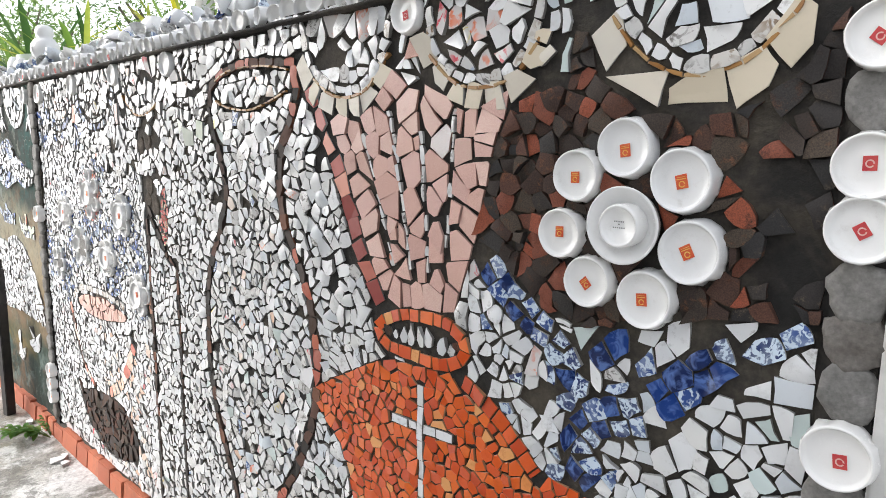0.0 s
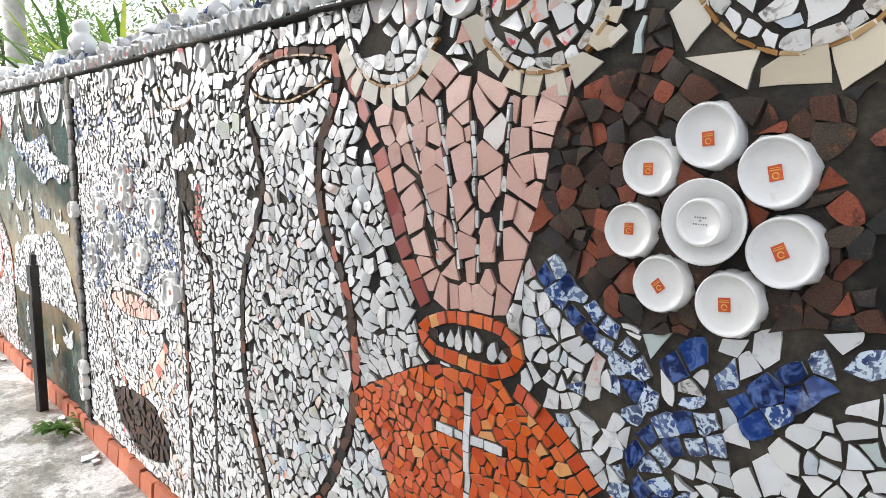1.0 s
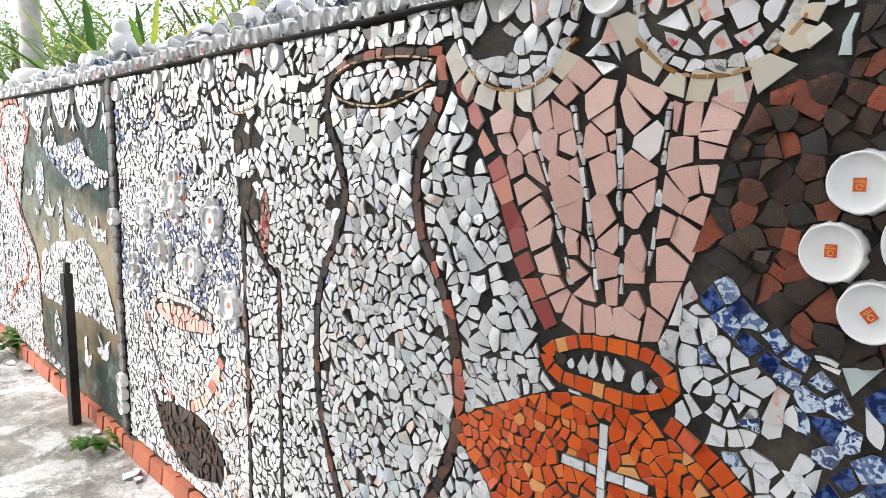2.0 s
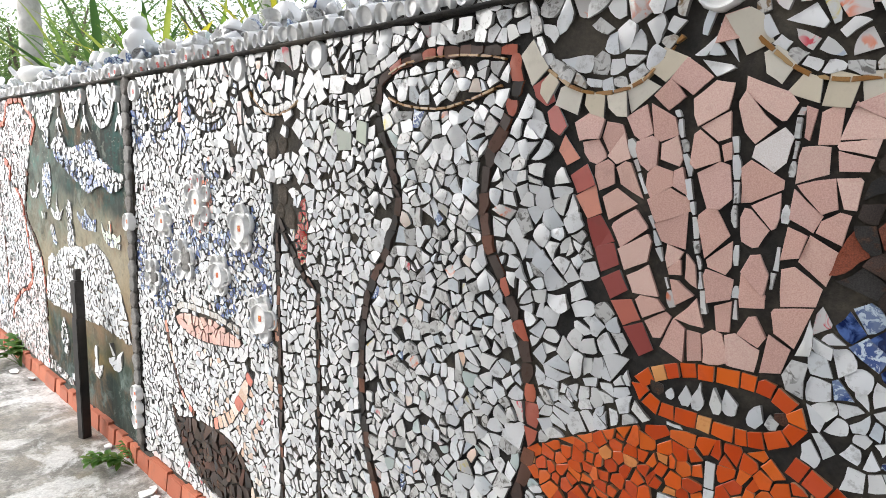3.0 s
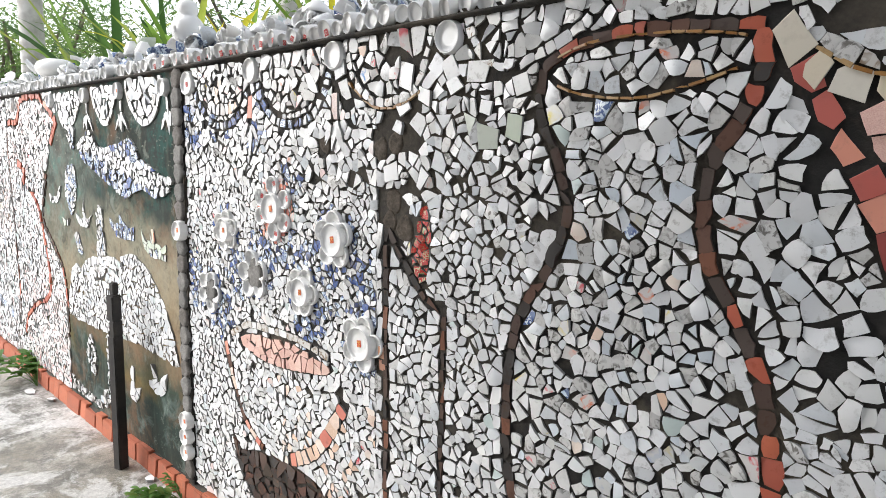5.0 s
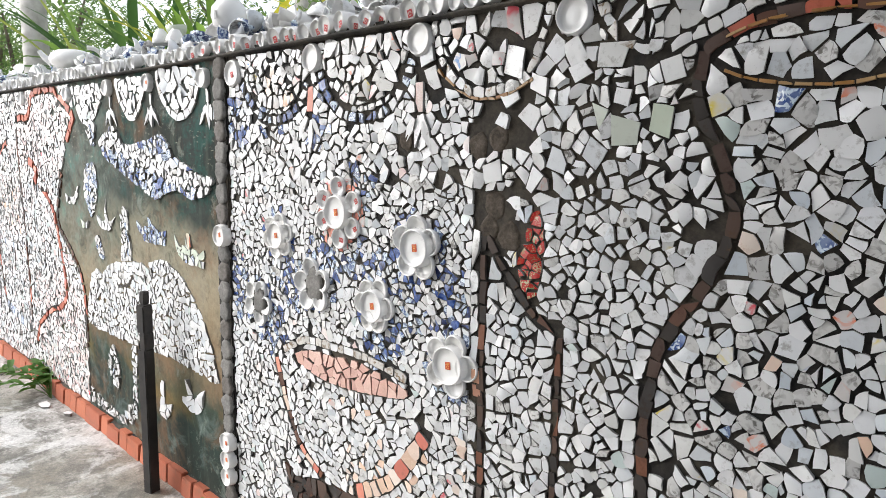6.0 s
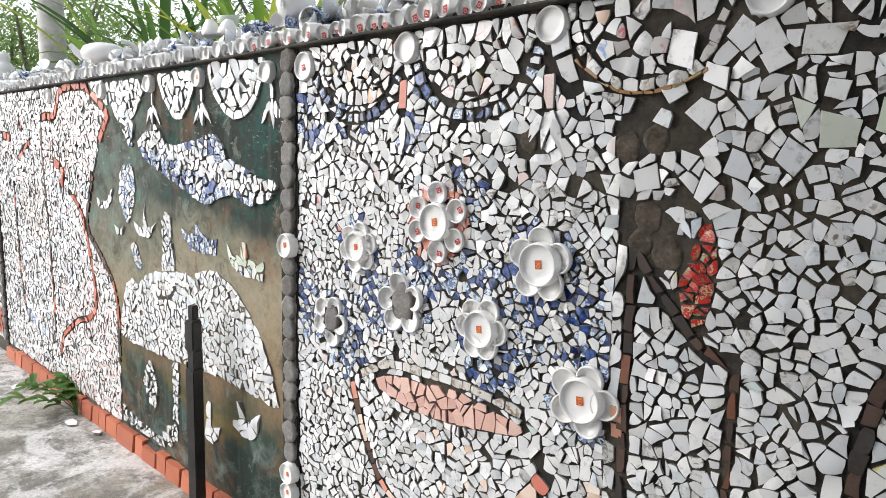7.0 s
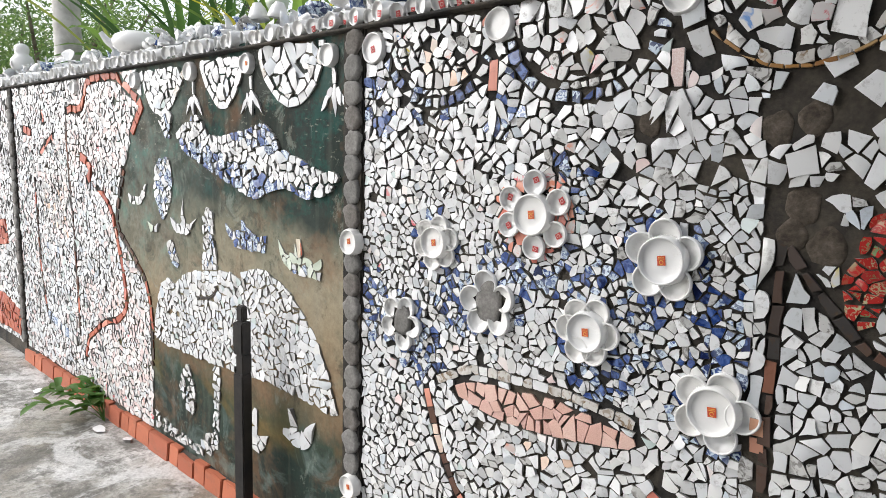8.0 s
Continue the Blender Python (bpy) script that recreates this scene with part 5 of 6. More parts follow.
sea_motif("cloud_mosaic", "drifting cloud of white shards edged with blue", CLOUD, 0.036, cloud_pick)
motif("tower_mosaic", "slim lighthouse of white and blue shards", [(-5.050, 1.225), (-5.010, 1.290), (-4.955, 1.270), (-4.945, 1.15), (-4.925, 1.02), (-5.065, 1.00), (-5.045, 1.10)], 0.036, 0.004, choose(("white_china", 4), ("blue_print_china", 1), ("grey_print_china", 2)), rounded=False)
ISLAND = [(-5.562, 0.600), (-5.535, 0.720), (-5.514, 0.795), (-5.460, 0.880), (-5.400, 0.920), (-5.327, 0.900), (-5.250, 0.955), (-5.150, 0.985), (-5.000, 1.005), (-4.837, 1.032), (-4.760, 1.010), (-4.740, 1.035), (-4.661, 1.068), (-4.560, 1.075), (-4.501, 1.055), (-4.420, 1.025), (-4.354, 0.985), (-4.270, 0.905), (-4.216, 0.850), (-4.150, 0.72), (-4.102, 0.610), (-4.150, 0.597), (-4.252, 0.604), (-4.550, 0.617), (-4.763, 0.600), (-5.051, 0.585), (-5.321, 0.582), (-5.450, 0.575)]
island = thing("island_mosaic", "rounded island hill of white china shards", "mosaic")
band(island, [(-4.93, 0.94), (-4.99, 0.89), (-5.10, 0.87)], 0.014, 0.06, choose(("dark_strip", 1)), curve=0.1)
lay(island, cells(ISLAND, 0.035, 0.0022, lose=0.01), sea, limit=300, middle=(-4.5, 0.8))
block_poly(ISLAND)
motif("ship_mosaic", "small ship of blue patterned shards with a red pennant", [(-4.850, 1.240), (-4.790, 1.205), (-4.735, 1.215), (-4.716, 1.305), (-4.690, 1.235), (-4.610, 1.200), (-4.544, 1.213), (-4.558, 1.139), (-4.788, 1.134)], 0.034, 0.004, choose(("deep_blue_china", 2), ("blue_print_china", 3), ("white_china", 0.8)), rounded=False, lose=0, group="ships on the painted sea")
motif("ship_mosaic", "small ship of sage green shards with a red sail", [(-4.479, 1.210), (-4.420, 1.160), (-4.365, 1.165), (-4.335, 1.300), (-4.310, 1.165), (-4.250, 1.140), (-4.199, 1.165), (-4.209, 1.080), (-4.388, 1.090), (-4.450, 1.13)], 0.034, 0.004, lambda x, y: rng.choice(["red_clay", "cream_tile"]) if y > 1.18 and -4.38 < x < -4.28 else rng.choices(["sage_tile", "white_china", "blue_print_china"], [5, 1, 1])[0], rounded=False, lose=0, group="ships on the painted sea")
motif("ship_mosaic", "small white china sailing ship", [(-5.332, 1.225), (-5.285, 1.190), (-5.240, 1.200), (-5.226, 1.327), (-5.205, 1.200), (-5.160, 1.200), (-5.091, 1.236), (-5.173, 1.148), (-5.294, 1.138)], 0.040, 0.004, sea, rounded=False, lose=0, group="ships on the painted sea")
for poly in ([(-5.605, 1.178), (-5.53, 1.155), (-5.452, 1.178), (-5.49, 1.125), (-5.560, 1.120)], [(-5.823, 1.330), (-5.760, 1.285), (-5.680, 1.290), (-5.589, 1.365), (-5.610, 1.290), (-5.680, 1.245), (-5.762, 1.245), (-5.815, 1.290)]):
    motif("boat_mosaic", "small crescent boat of pale shards", poly, 0.036, 0.004, choose(("white_china", 3), ("sage_tile", 1)), rounded=False, lose=0, group="ships on the painted sea")
motif("buoy_mosaic", "small upright figure of grey and white shards", [(-5.400, 1.080), (-5.345, 1.112), (-5.315, 1.08), (-5.275, 0.990), (-5.30, 0.975), (-5.376, 1.030)], 0.032, 0.004, choose(("grey_print_china", 3), ("blue_print_china", 1), ("white_china", 1)), rounded=False, lose=0)
motif("pagoda_mosaic", "tapering tower of white and blue shards", [(-5.488, 1.455), (-5.415, 1.490), (-5.341, 1.480), (-5.320, 1.36), (-5.350, 1.27), (-5.421, 1.194), (-5.480, 1.27), (-5.512, 1.350)], 0.036, 0.004, choose(("white_china", 3), ("blue_print_china", 2), ("grey_print_china", 1)), lose=0)
for poly in ([(-4.514, 0.465), (-4.440, 0.462), (-4.405, 0.470), (-4.400, 0.570), (-4.378, 0.570), (-4.350, 0.480), (-4.300, 0.490), (-4.235, 0.543), (-4.270, 0.440), (-4.330, 0.405), (-4.420, 0.415), (-4.475, 0.445)], [(-4.690, 0.330), (-4.668, 0.400), (-4.650, 0.500), (-4.632, 0.480), (-4.620, 0.370), (-4.548, 0.392), (-4.575, 0.330), (-4.620, 0.290), (-4.685, 0.293)]):
    motif("swan_mosaic", "little swan boat of white china shards", poly, 0.046, 0.004, choose(("white_china", 1)), rounded=False, lose=0, group="swans on the painted sea", curve=1.4)
motif("reed_mosaic", "upright cluster of grey and white shards", [(-5.320, 0.40), (-5.270, 0.50), (-5.213, 0.535), (-5.170, 0.46), (-5.150, 0.38), (-5.185, 0.285), (-5.250, 0.30), (-5.290, 0.36)], 0.038, 0.008, choose(("grey_print_china", 2), ("white_china", 3), ("blue_print_china", 0.6)), lose=0.1)
motif("trunk_mosaic", "upright line of small white shards", [(-4.990, 0.560), (-4.925, 0.590), (-4.935, 0.42), (-4.945, 0.30), (-4.975, 0.15), (-5.110, 0.16), (-5.10, 0.22), (-5.010, 0.28), (-4.985, 0.40)], 0.036, 0.006, sea, lose=0.03)
motif("shore_mosaic", "scattered shore line of small white shards", [(-5.585, 0.215), (-5.400, 0.175), (-5.200, 0.165), (-5.090, 0.160), (-5.090, 0.110), (-5.585, 0.110)], 0.036, 0.010, choose(("white_china", 3), ("grey_print_china", 1)), rounded=False, lose=0.15)

# ---- the map panel ----
EDGE3 = [(-5.600, 1.745), (-5.720, 1.60), (-5.847, 1.417), (-5.945, 1.200), (-5.950, 1.117), (-5.880, 1.050), (-5.820, 1.012), (-5.740, 0.95), (-5.664, 0.886), (-5.610, 0.80), (-5.585, 0.700), (-5.590, 0.431), (-5.600, 0.10)]
line3 = thing("border_mosaic", "wavy border of clay and red tile pieces", "mosaic")
band(line3, EDGE3[2:-1], 0.032, 0.060, choose(("red_clay", 2), ("clay_strip", 2), ("dark_strip", 1.5)), "clay_strip", gap=0.010, wobble=0.55)
outline_map = thing("map_mosaic", "winding coastline of terracotta red tile pieces", "mosaic")
coast = choose(("red_clay", 4), ("coral_tile", 1))
band(outline_map, [(-6.610, 1.725), (-6.520, 1.735), (-6.390, 1.735), (-6.330, 1.80), (-6.285, 1.870), (-6.200, 1.885), (-6.050, 1.890), (-5.880, 1.878), (-5.760, 1.815), (-5.600, 1.740)], 0.048, 0.075, coast, "red_clay", gap=0.008, wobble=0.5)
band(outline_map, [(-5.600, 1.735), (-5.690, 1.650), (-5.740, 1.585)], 0.042, 0.070, coast, "red_clay")
band(outline_map, [(-6.430, 1.465), (-6.340, 1.440), (-6.290, 1.385), (-6.340, 1.340)], 0.050, 0.07, coast, "red_clay")
band(outline_map, [(-6.200, 1.300), (-6.060, 1.225), (-5.990, 1.113), (-5.930, 0.95), (-5.895, 0.820), (-5.880, 0.703), (-5.975, 0.605), (-6.180, 0.545), (-6.345, 0.455), (-6.440, 0.397), (-6.500, 0.260)], 0.036, 0.075, coast, "red_clay", gap=0.008, wobble=0.55)
band(outline_map, [(-7.100, 1.470), (-6.980, 1.535), (-6.860, 1.575)], 0.042, 0.06, choose(("coral_tile", 1), ("red_clay", 1)), wobble=0.6)
band(outline_map, [(-7.050, 1.74), (-7.010, 1.66)], 0.042, 0.05, choose(("coral_tile", 1), ("red_clay", 1)), rounded=False, wobble=0.6)
band(outline_map, [(-7.42, 1.615), (-7.28, 1.605)], 0.060, 0.06, coast, "red_clay", rounded=False, wobble=0.5)
rods = thing("ladder_mosaic", "tall upright lines of clay pieces across the panel", "mosaic")
for line in ([(-6.630, 1.70), (-6.625, 1.40), (-6.600, 1.10), (-6.580, 0.75), (-6.570, 0.400)], [(-7.240, 1.30), (-7.235, 0.99), (-7.215, 0.70), (-7.150, 0.42)]):
    band(rods, line, 0.026, 0.08, choose(("clay_strip", 2), ("dark_strip", 2), ("red_clay", 0.8)), "clay_strip")
band(rods, [(-7.130, 0.425), (-6.900, 0.375), (-6.640, 0.335)], 0.060, 0.05, choose(("blue_print_china", 3), ("white_china", 2), ("grey_print_china", 1)), curve=0.8)
band(rods, [(-7.08, 0.885), (-6.80, 0.870)], 0.045, 0.05, choose(("blue_print_china", 2), ("white_china", 2)), curve=0.8, rounded=False)


def map_pick(x, y):
    if x > -6.45 and y < 0.75 or -6.6 < x < -5.6 and 1.40 < y:
        return rng.choices(["pinkish_china", "white_china", "rose_print_china"], [6, 4, 0.3])[0]
    if -7.1 < x < -6.65 and 0.98 < y < 1.35:
        return rng.choices(["pinkish_china", "grey_print_china", "white_china", "peach_china"], [4, 3, 2, 1])[0]
    return rng.choices(["white_china", "white_china_cool", "pinkish_china", "grey_print_china"], [8, 2.5, 2.6, 0.8])[0]


top = lambda u: ledge_z(u) - 0.004
map_area = [(-7.600, 0.10)] + [(u + 0.0, v) for u, v in ((-5.610, 0.10),)] + EDGE3[::-1][1:] + [(-5.60, top(-5.6)), (-7.60, top(-7.6))]
field("map_field_mosaic", "field of pale pinkish and white china shards", map_area, 0.035, 0.0022, map_pick, (-5.9, 1.0), lose=0.01)
post3 = pilaster("pilaster_3", -7.70, -7.61, 1.122, "narrow cement pilaster with pale rounds between panels")
for k in range(21):
    cement_round(-7.655, 0.16 + k * 0.082, 0.039, 1.122, post3)
far = thing("brick_red_mosaic", "patch of brick red tile pieces low on the far panel", "mosaic")
patch = [(-8.9, 0.14), (-7.73, 0.14), (-7.73, 0.33), (-8.1, 0.40), (-8.9, 0.36)]
lay(far, cells(patch, 0.062, 0.006, lose=0), choose(("red_clay", 1)), "red_clay", "tile", 0.1)
block_poly(patch)
patch = [(-8.15, 0.76), (-7.90, 0.80), (-7.95, 0.98), (-8.2, 0.95)]
lay(far, cells(patch, 0.062, 0.006, lose=0), choose(("red_clay", 2), ("coral_tile", 1)), "red_clay", "tile", 0.1)
block_poly(patch)
field("far_field_mosaic", "field of pale china shards on the far panel", [(-9.45, 0.10), (-7.71, 0.10), (-7.71, top(-7.7)), (-9.45, top(-9.45))], 0.042, 0.003, choose(("white_china", 6), ("pinkish_china", 1), ("grey_print_china", 1)), (-7.9, 1.0))


# ---- kerb of red bricks at the wall's foot ----
def kerb():
    ob = tagged(new("kerb"), "row of red bricks on edge along the wall's foot", "kerb", kind="structure")
    u = -7.60
    while u < -0.32:
        w = rng.choice((0.10, 0.105, 0.15, 0.15, 0.155, 0.22) if u > -6.3 else (0.15, 0.22, 0.30))
        h = 0.088 + rng.uniform(-0.008, 0.006)
        me = box("brick", 0.002, w - 0.004, -0.020, 0.030, -0.03, h, "kerb_brick", 0.004)
        b = child("brick", me, ob, pose(u, 1.115 + rng.uniform(-0.005, 0.004), rng.uniform(-0.004, 0.004), rng.uniform(-7, -2), rng.uniform(-1, 1), rng.uniform(-1.2, 1.2)))
        u += w
    verts, faces = [], []
    n = 150
    for i in range(n + 1):
        x = -7.6 + 7.3 * i / n
        for y, z in ((1.128, 0.04), (1.110, 0.070), (1.118, 0.080), (1.14, 0.088)):
            verts.append((x, y + 0.006 * noise.noise((x * 14, y, 0)), z + 0.008 * noise.noise((x * 17, z, 4))))
    for i in range(n):
        for j in range(3):
            a = i * 4 + j
            faces.append((a, a + 4, a + 5, a + 1))
    child("bedding", mesh_of("bedding", verts, faces, ["mortar"], None, True), ob)


kerb()


# ---- the post ----
def post():
    ob = thing("post", "dark rusty steel post with a notched, stepped top", "post", at=(-4.555, 1.018, 0))
    ob.rotation_euler = (0, radians(0.3), radians(14))
    ob.scale = (0.68, 0.70, 0.98)
    child("shaft", box("shaft", -0.037, 0.037, -0.037, 0.037, -0.03, 0.70, "post_metal", 0.006), ob)
    child("neck", box("neck", -0.016, 0.037, -0.034, 0.037, 0.70, 0.775, "post_metal", 0.004), ob)
    child("head", box("head", -0.036, 0.036, -0.036, 0.036, 0.775, 0.905, "post_metal", 0.006), ob)
    child("tip", box("tip", -0.034, 0.012, -0.010, 0.034, 0.905, 0.965, "post_metal", 0.005), ob)
    child("lug", box("lug", -0.043, -0.030, -0.026, 0.026, 0.700, 0.722, "post_metal", 0.003), ob)


post()

# ---- coping: a row of cup feet on the ledge ----
protos = []
for k in range(10):
    r = 0.025 + 0.0009 * k
    ob = thing("coping_cup", "small white porcelain cup laid foot outwards on the ledge", "cup", "row of cups on the ledge")
    child("body", cup_mesh(r, 0.046, k * 2.3, 26, 0.03), ob)
    if k % 3 == 1:
        sticker_parts(ob, r * 0.7, 0.038, True, rng.uniform(-0.3, 0.3), off=(0.0, -r * 0.25))
    protos.append((ob, r))
u, used = -9.3, set()
while u < -0.34:
    k = rng.choice((0, 2, 3, 5, 6, 8, 9) if u < -4.3 or u > -3.0 else (0, 1, 2, 4, 4, 7, 7, 9))
    ob, r = protos[k]
    u += r * 1.06
    m4 = pose(u, 1.165 + rng.uniform(-0.010, 0.010), ledge_z(u) + 0.016 + r * 1.03, rng.uniform(-2, 16), rng.uniform(-25, 25), rng.uniform(-14, 14))
    if k in used:
        copy_thing(ob, m4)
    else:
        ob.matrix_basis = m4
        used.add(k)
    u += r * 1.06
for k, (ob, r) in enumerate(protos):
    if k not in used:
        u += 0.09
        ob.matrix_basis = pose(-9.35 - k * 0.02, 1.25, ledge_z(-9.3) + 0.1)


# ---- coping: broken bowls and plates bedded behind them ----
def fragment(kind, mat):
    if kind == 0:
        prof = [(0.022, 0.0), (0.045, 0.006), (0.062, 0.026), (0.070, 0.050), (0.067, 0.051), (0.059, 0.029), (0.043, 0.010), (0.022, 0.004)]
        vs, fs = lathe(prof, 14, rng.uniform(0.28, 0.5))
    elif kind == 1:
        prof = [(0.03, 0.0), (0.07, 0.004), (0.098, 0.018), (0.100, 0.022), (0.097, 0.0225), (0.068, 0.009), (0.03, 0.005)]
        vs, fs = lathe(prof, 12, rng.uniform(0.14, 0.30))
    else:
        prof = [(0.030, 0.0), (0.034, 0.012), (0.042, 0.040), (0.044, 0.062), (0.0415, 0.0625), (0.039, 0.040), (0.031, 0.014), (0.012, 0.010), (0.0002, 0.010)]
        vs, fs = lathe(prof, 18, rng.uniform(0.5, 1.0))
    n = len(prof)
    cols = len(vs) // n
    if cols * n == len(vs) and cols > 3:
        fs = fs + [tuple(range(n)), tuple(range(len(vs) - 1, len(vs) - 1 - n, -1))]
    return mesh_of("fragment", vs, fs, [mat], None, True)


frag_mats = ["white_china", "white_china", "white_china", "grey_print_china", "blue_print_china", "deep_blue_china", "white_china_cool", "cup_glaze"]
frags = [[fragment(kind, mat) for mat in frag_mats] for kind in (0, 1, 2)]
heap = thing("coping_heap", "bed of broken bowls and plates along the coping", "shards")
heap_mid = thing("coping_heap", "bed of broken white and blue bowls along the coping", "shards")
heap_far = thing("coping_heap", "bed of broken bowls along the far coping", "shards")
for i in range(820):
    u = -9.3 + 9.0 * (i + rng.random()) / 820
    y = rng.uniform(1.17, 1.33)
    if -6.10 < u < -5.68:
        continue
    z = ledge_z(u) + 0.058 + 0.035 * math.sin((y - 1.12) / 0.22 * math.pi) + rng.uniform(-0.015, 0.022)
    kind = rng.choices((0, 1, 2), (4, 4, 1.6))[0]
    w = (5, 4, 4, 1.5, 2.2, 1.0, 2, 4) if u < -2.6 else (4, 3, 3, 1.2, 3.0, 3.4, 2, 2)
    me = frags[kind][rng.choices(range(8), w)[0]]
    m4 = pose(u, y, z, rng.uniform(-130, -10), rng.uniform(0, 360), rng.uniform(-60, 60)) @ Matrix.Scale(rng.uniform(0.55, 0.9), 4)
    child("fragment", me, heap if u > -3.0 else heap_mid if u > -5.8 else heap_far, m4)


# ---- vessels standing on the coping ----
def upright(profile, seg=32):
    vs, fs = lathe(profile, seg)
    return [(x, -z, -y) for x, y, z in vs], fs


def gourd(u, y, z, s, label):
    ob = thing("gourd_vase", label, "vase", at=(u, y, z))
    prof = [(0.0002, 0.0), (0.040, 0.0), (0.072, 0.030), (0.084, 0.070), (0.078, 0.110), (0.056, 0.138), (0.046, 0.146), (0.050, 0.160), (0.053, 0.185), (0.046, 0.210), (0.026, 0.224), (0.0002, 0.228)]
    vs, fs = upright([(r * s, h * s) for r, h in prof])
    child("body", mesh_of("body", vs, fs, ["cup_glaze"], None, True), ob)
    vs = [(-0.006, -0.084 * s, 0.045 * s), (0.014, -0.0835 * s, 0.050 * s), (0.006, -0.0825 * s, 0.085 * s), (-0.010, -0.081 * s, 0.098 * s)]
    vs = [(x * s + 0.02 * s, yy - 0.001, zz) for x, yy, zz in vs]
    child("crack", mesh_of("crack", vs, [(0, 1, 2, 3)], ["print_grey"]), ob, label="dark crack in the glaze")


gourd(-4.13, 1.235, 2.045, 0.86, "white glazed double gourd vase with a dark crack")
gourd(-7.80, 1.26, 2.010, 0.92, "white glazed double gourd vase at the far end")


def teapot(u, y, z):
    ob = thing("teapot", "round white teapot with a loop handle and dark foot", "teapot", at=(u, y, z))
    vs, fs = upright([(0.0002, 0.018), (0.075, 0.018), (0.112, 0.045), (0.122, 0.075), (0.105, 0.108), (0.070, 0.126), (0.050, 0.130), (0.0002, 0.134)])
    child("body", mesh_of("body", vs, fs, ["cup_glaze"], None, True), ob)
    vs, fs = upright([(0.0002, 0.0), (0.070, 0.0), (0.082, 0.006), (0.080, 0.024), (0.0002, 0.026)])
    child("foot", mesh_of("foot", vs, fs, ["grey_print_china"], None, True), ob, label="patterned foot")

    def tube(name, pts, radii):
        vs, fs = [], []
        for i, p in enumerate(pts):
            d = (Vector(pts[min(i + 1, len(pts) - 1)]) - Vector(pts[max(i - 1, 0)])).normalized()
            a = d.cross(Vector((0, 1, 0))).normalized()
            b = Vector((0, 1, 0))
            for k in range(10):
                t = 2 * math.pi * k / 10
                vs.append(tuple(Vector(p) + radii[i] * (a * math.cos(t) + b * math.sin(t))))
        for i in range(len(pts) - 1):
            for k in range(10):
                fs.append((i * 10 + k, i * 10 + (k + 1) % 10, (i + 1) * 10 + (k + 1) % 10, (i + 1) * 10 + k))
        child(name, mesh_of(name, vs, fs, ["cup_glaze"], None, True), ob)

    tube("handle", [(0.09 + 0.075 * math.sin(t), 0, 0.080 + 0.068 * -math.cos(t)) for t in [math.pi * 1.04 * k / 14 for k in range(15)]], [0.013] * 15)
    ob.rotation_euler = (0, 0, radians(62))
    tube("spout", [(-0.10, 0, 0.055), (-0.14, 0, 0.080), (-0.165, 0, 0.115)], [0.028, 0.018, 0.012])


teapot(-5.89, 1.24, 1.985)


def bowl_on(u, y, z, r, h, tilt, mat, label, name="bowl", category="bowl"):
    ob = thing(name, label, category, "bowls on the coping", at=(u, y, z))
    ob.rotation_euler = tuple(radians(a) for a in tilt)
    r, h = r * 0.8, h * 0.8
    ob.location.z -= 0.022 if tilt[0] > 90 else 0.01
    prof = [(0.0002, 0.0), (r * 0.42, 0.0), (r * 0.45, h * 0.08), (r * 0.70, h * 0.30), (r * 0.92, h * 0.68), (r, h), (r * 0.96, h * 1.01), (r * 0.86, h * 0.66), (r * 0.6, h * 0.30), (r * 0.3, h * 0.16), (0.0002, h * 0.14)]
    vs, fs = upright(prof, 30)
    child("body", mesh_of("body", vs, fs, [mat], None, True), ob)


bowl_on(-2.82, 1.25, 2.155, 0.085, 0.085, (180, 0, 12), "cup_glaze", "white bowl turned over on the coping")
bowl_on(-2.80, 1.25, 2.055, 0.050, 0.05, (0, 0, 0), "sage_tile", "dark faceted cup under a white bowl", "cup", "cup")
bowl_on(-2.58, 1.25, 2.150, 0.075, 0.080, (168, 10, 0), "white_china", "white bowl turned over on the coping")
bowl_on(-3.20, 1.25, 2.135, 0.070, 0.065, (170, -8, 0), "cup_glaze", "white cup turned over on the coping")
bowl_on(-3.55, 1.26, 2.110, 0.075, 0.06, (176, 4, 0), "white_china", "white bowl turned over on the coping")
bowl_on(-4.62, 1.25, 2.130, 0.052, 0.075, (176, 8, 0), "cup_glaze", "white cup turned over on the coping")
bowl_on(-4.78, 1.25, 2.145, 0.055, 0.085, (184, -6, 0), "cup_glaze", "white cup turned over on the coping")
bowl_on(-4.70, 1.30, 2.080, 0.060, 0.085, (8, 0, 0), "sage_tile", "pale green cup standing on the coping")
bowl_on(-3.98, 1.23, 2.020, 0.085, 0.060, (-20, 6, 0), "blue_print_china", "blue patterned bowl bedded in the coping")
bowl_on(-4.35, 1.23, 2.020, 0.070, 0.055, (-16, -6, 0), "blue_print_china", "blue patterned bowl bedded in the coping")
bowl_on(-5.00, 1.24, 2.020, 0.080, 0.050, (-10, 8, 0), "white_china", "white dish bedded in the coping")
bowl_on(-5.25, 1.25, 2.100, 0.080, 0.070, (175, 0, 0), "cup_glaze", "white bowl turned over on the coping")
bowl_on(-6.55, 1.25, 2.095, 0.060, 0.080, (180, 5, 0), "cup_glaze", "white cup turned over on the coping")
bowl_on(-6.95, 1.25, 2.085, 0.080, 0.080, (175, 5, 0), "cup_glaze", "white bowl turned over on the coping")
bowl_on(-7.40, 1.25, 2.075, 0.080, 0.070, (175, 5, 0), "cup_glaze", "white bowl turned over on the coping")


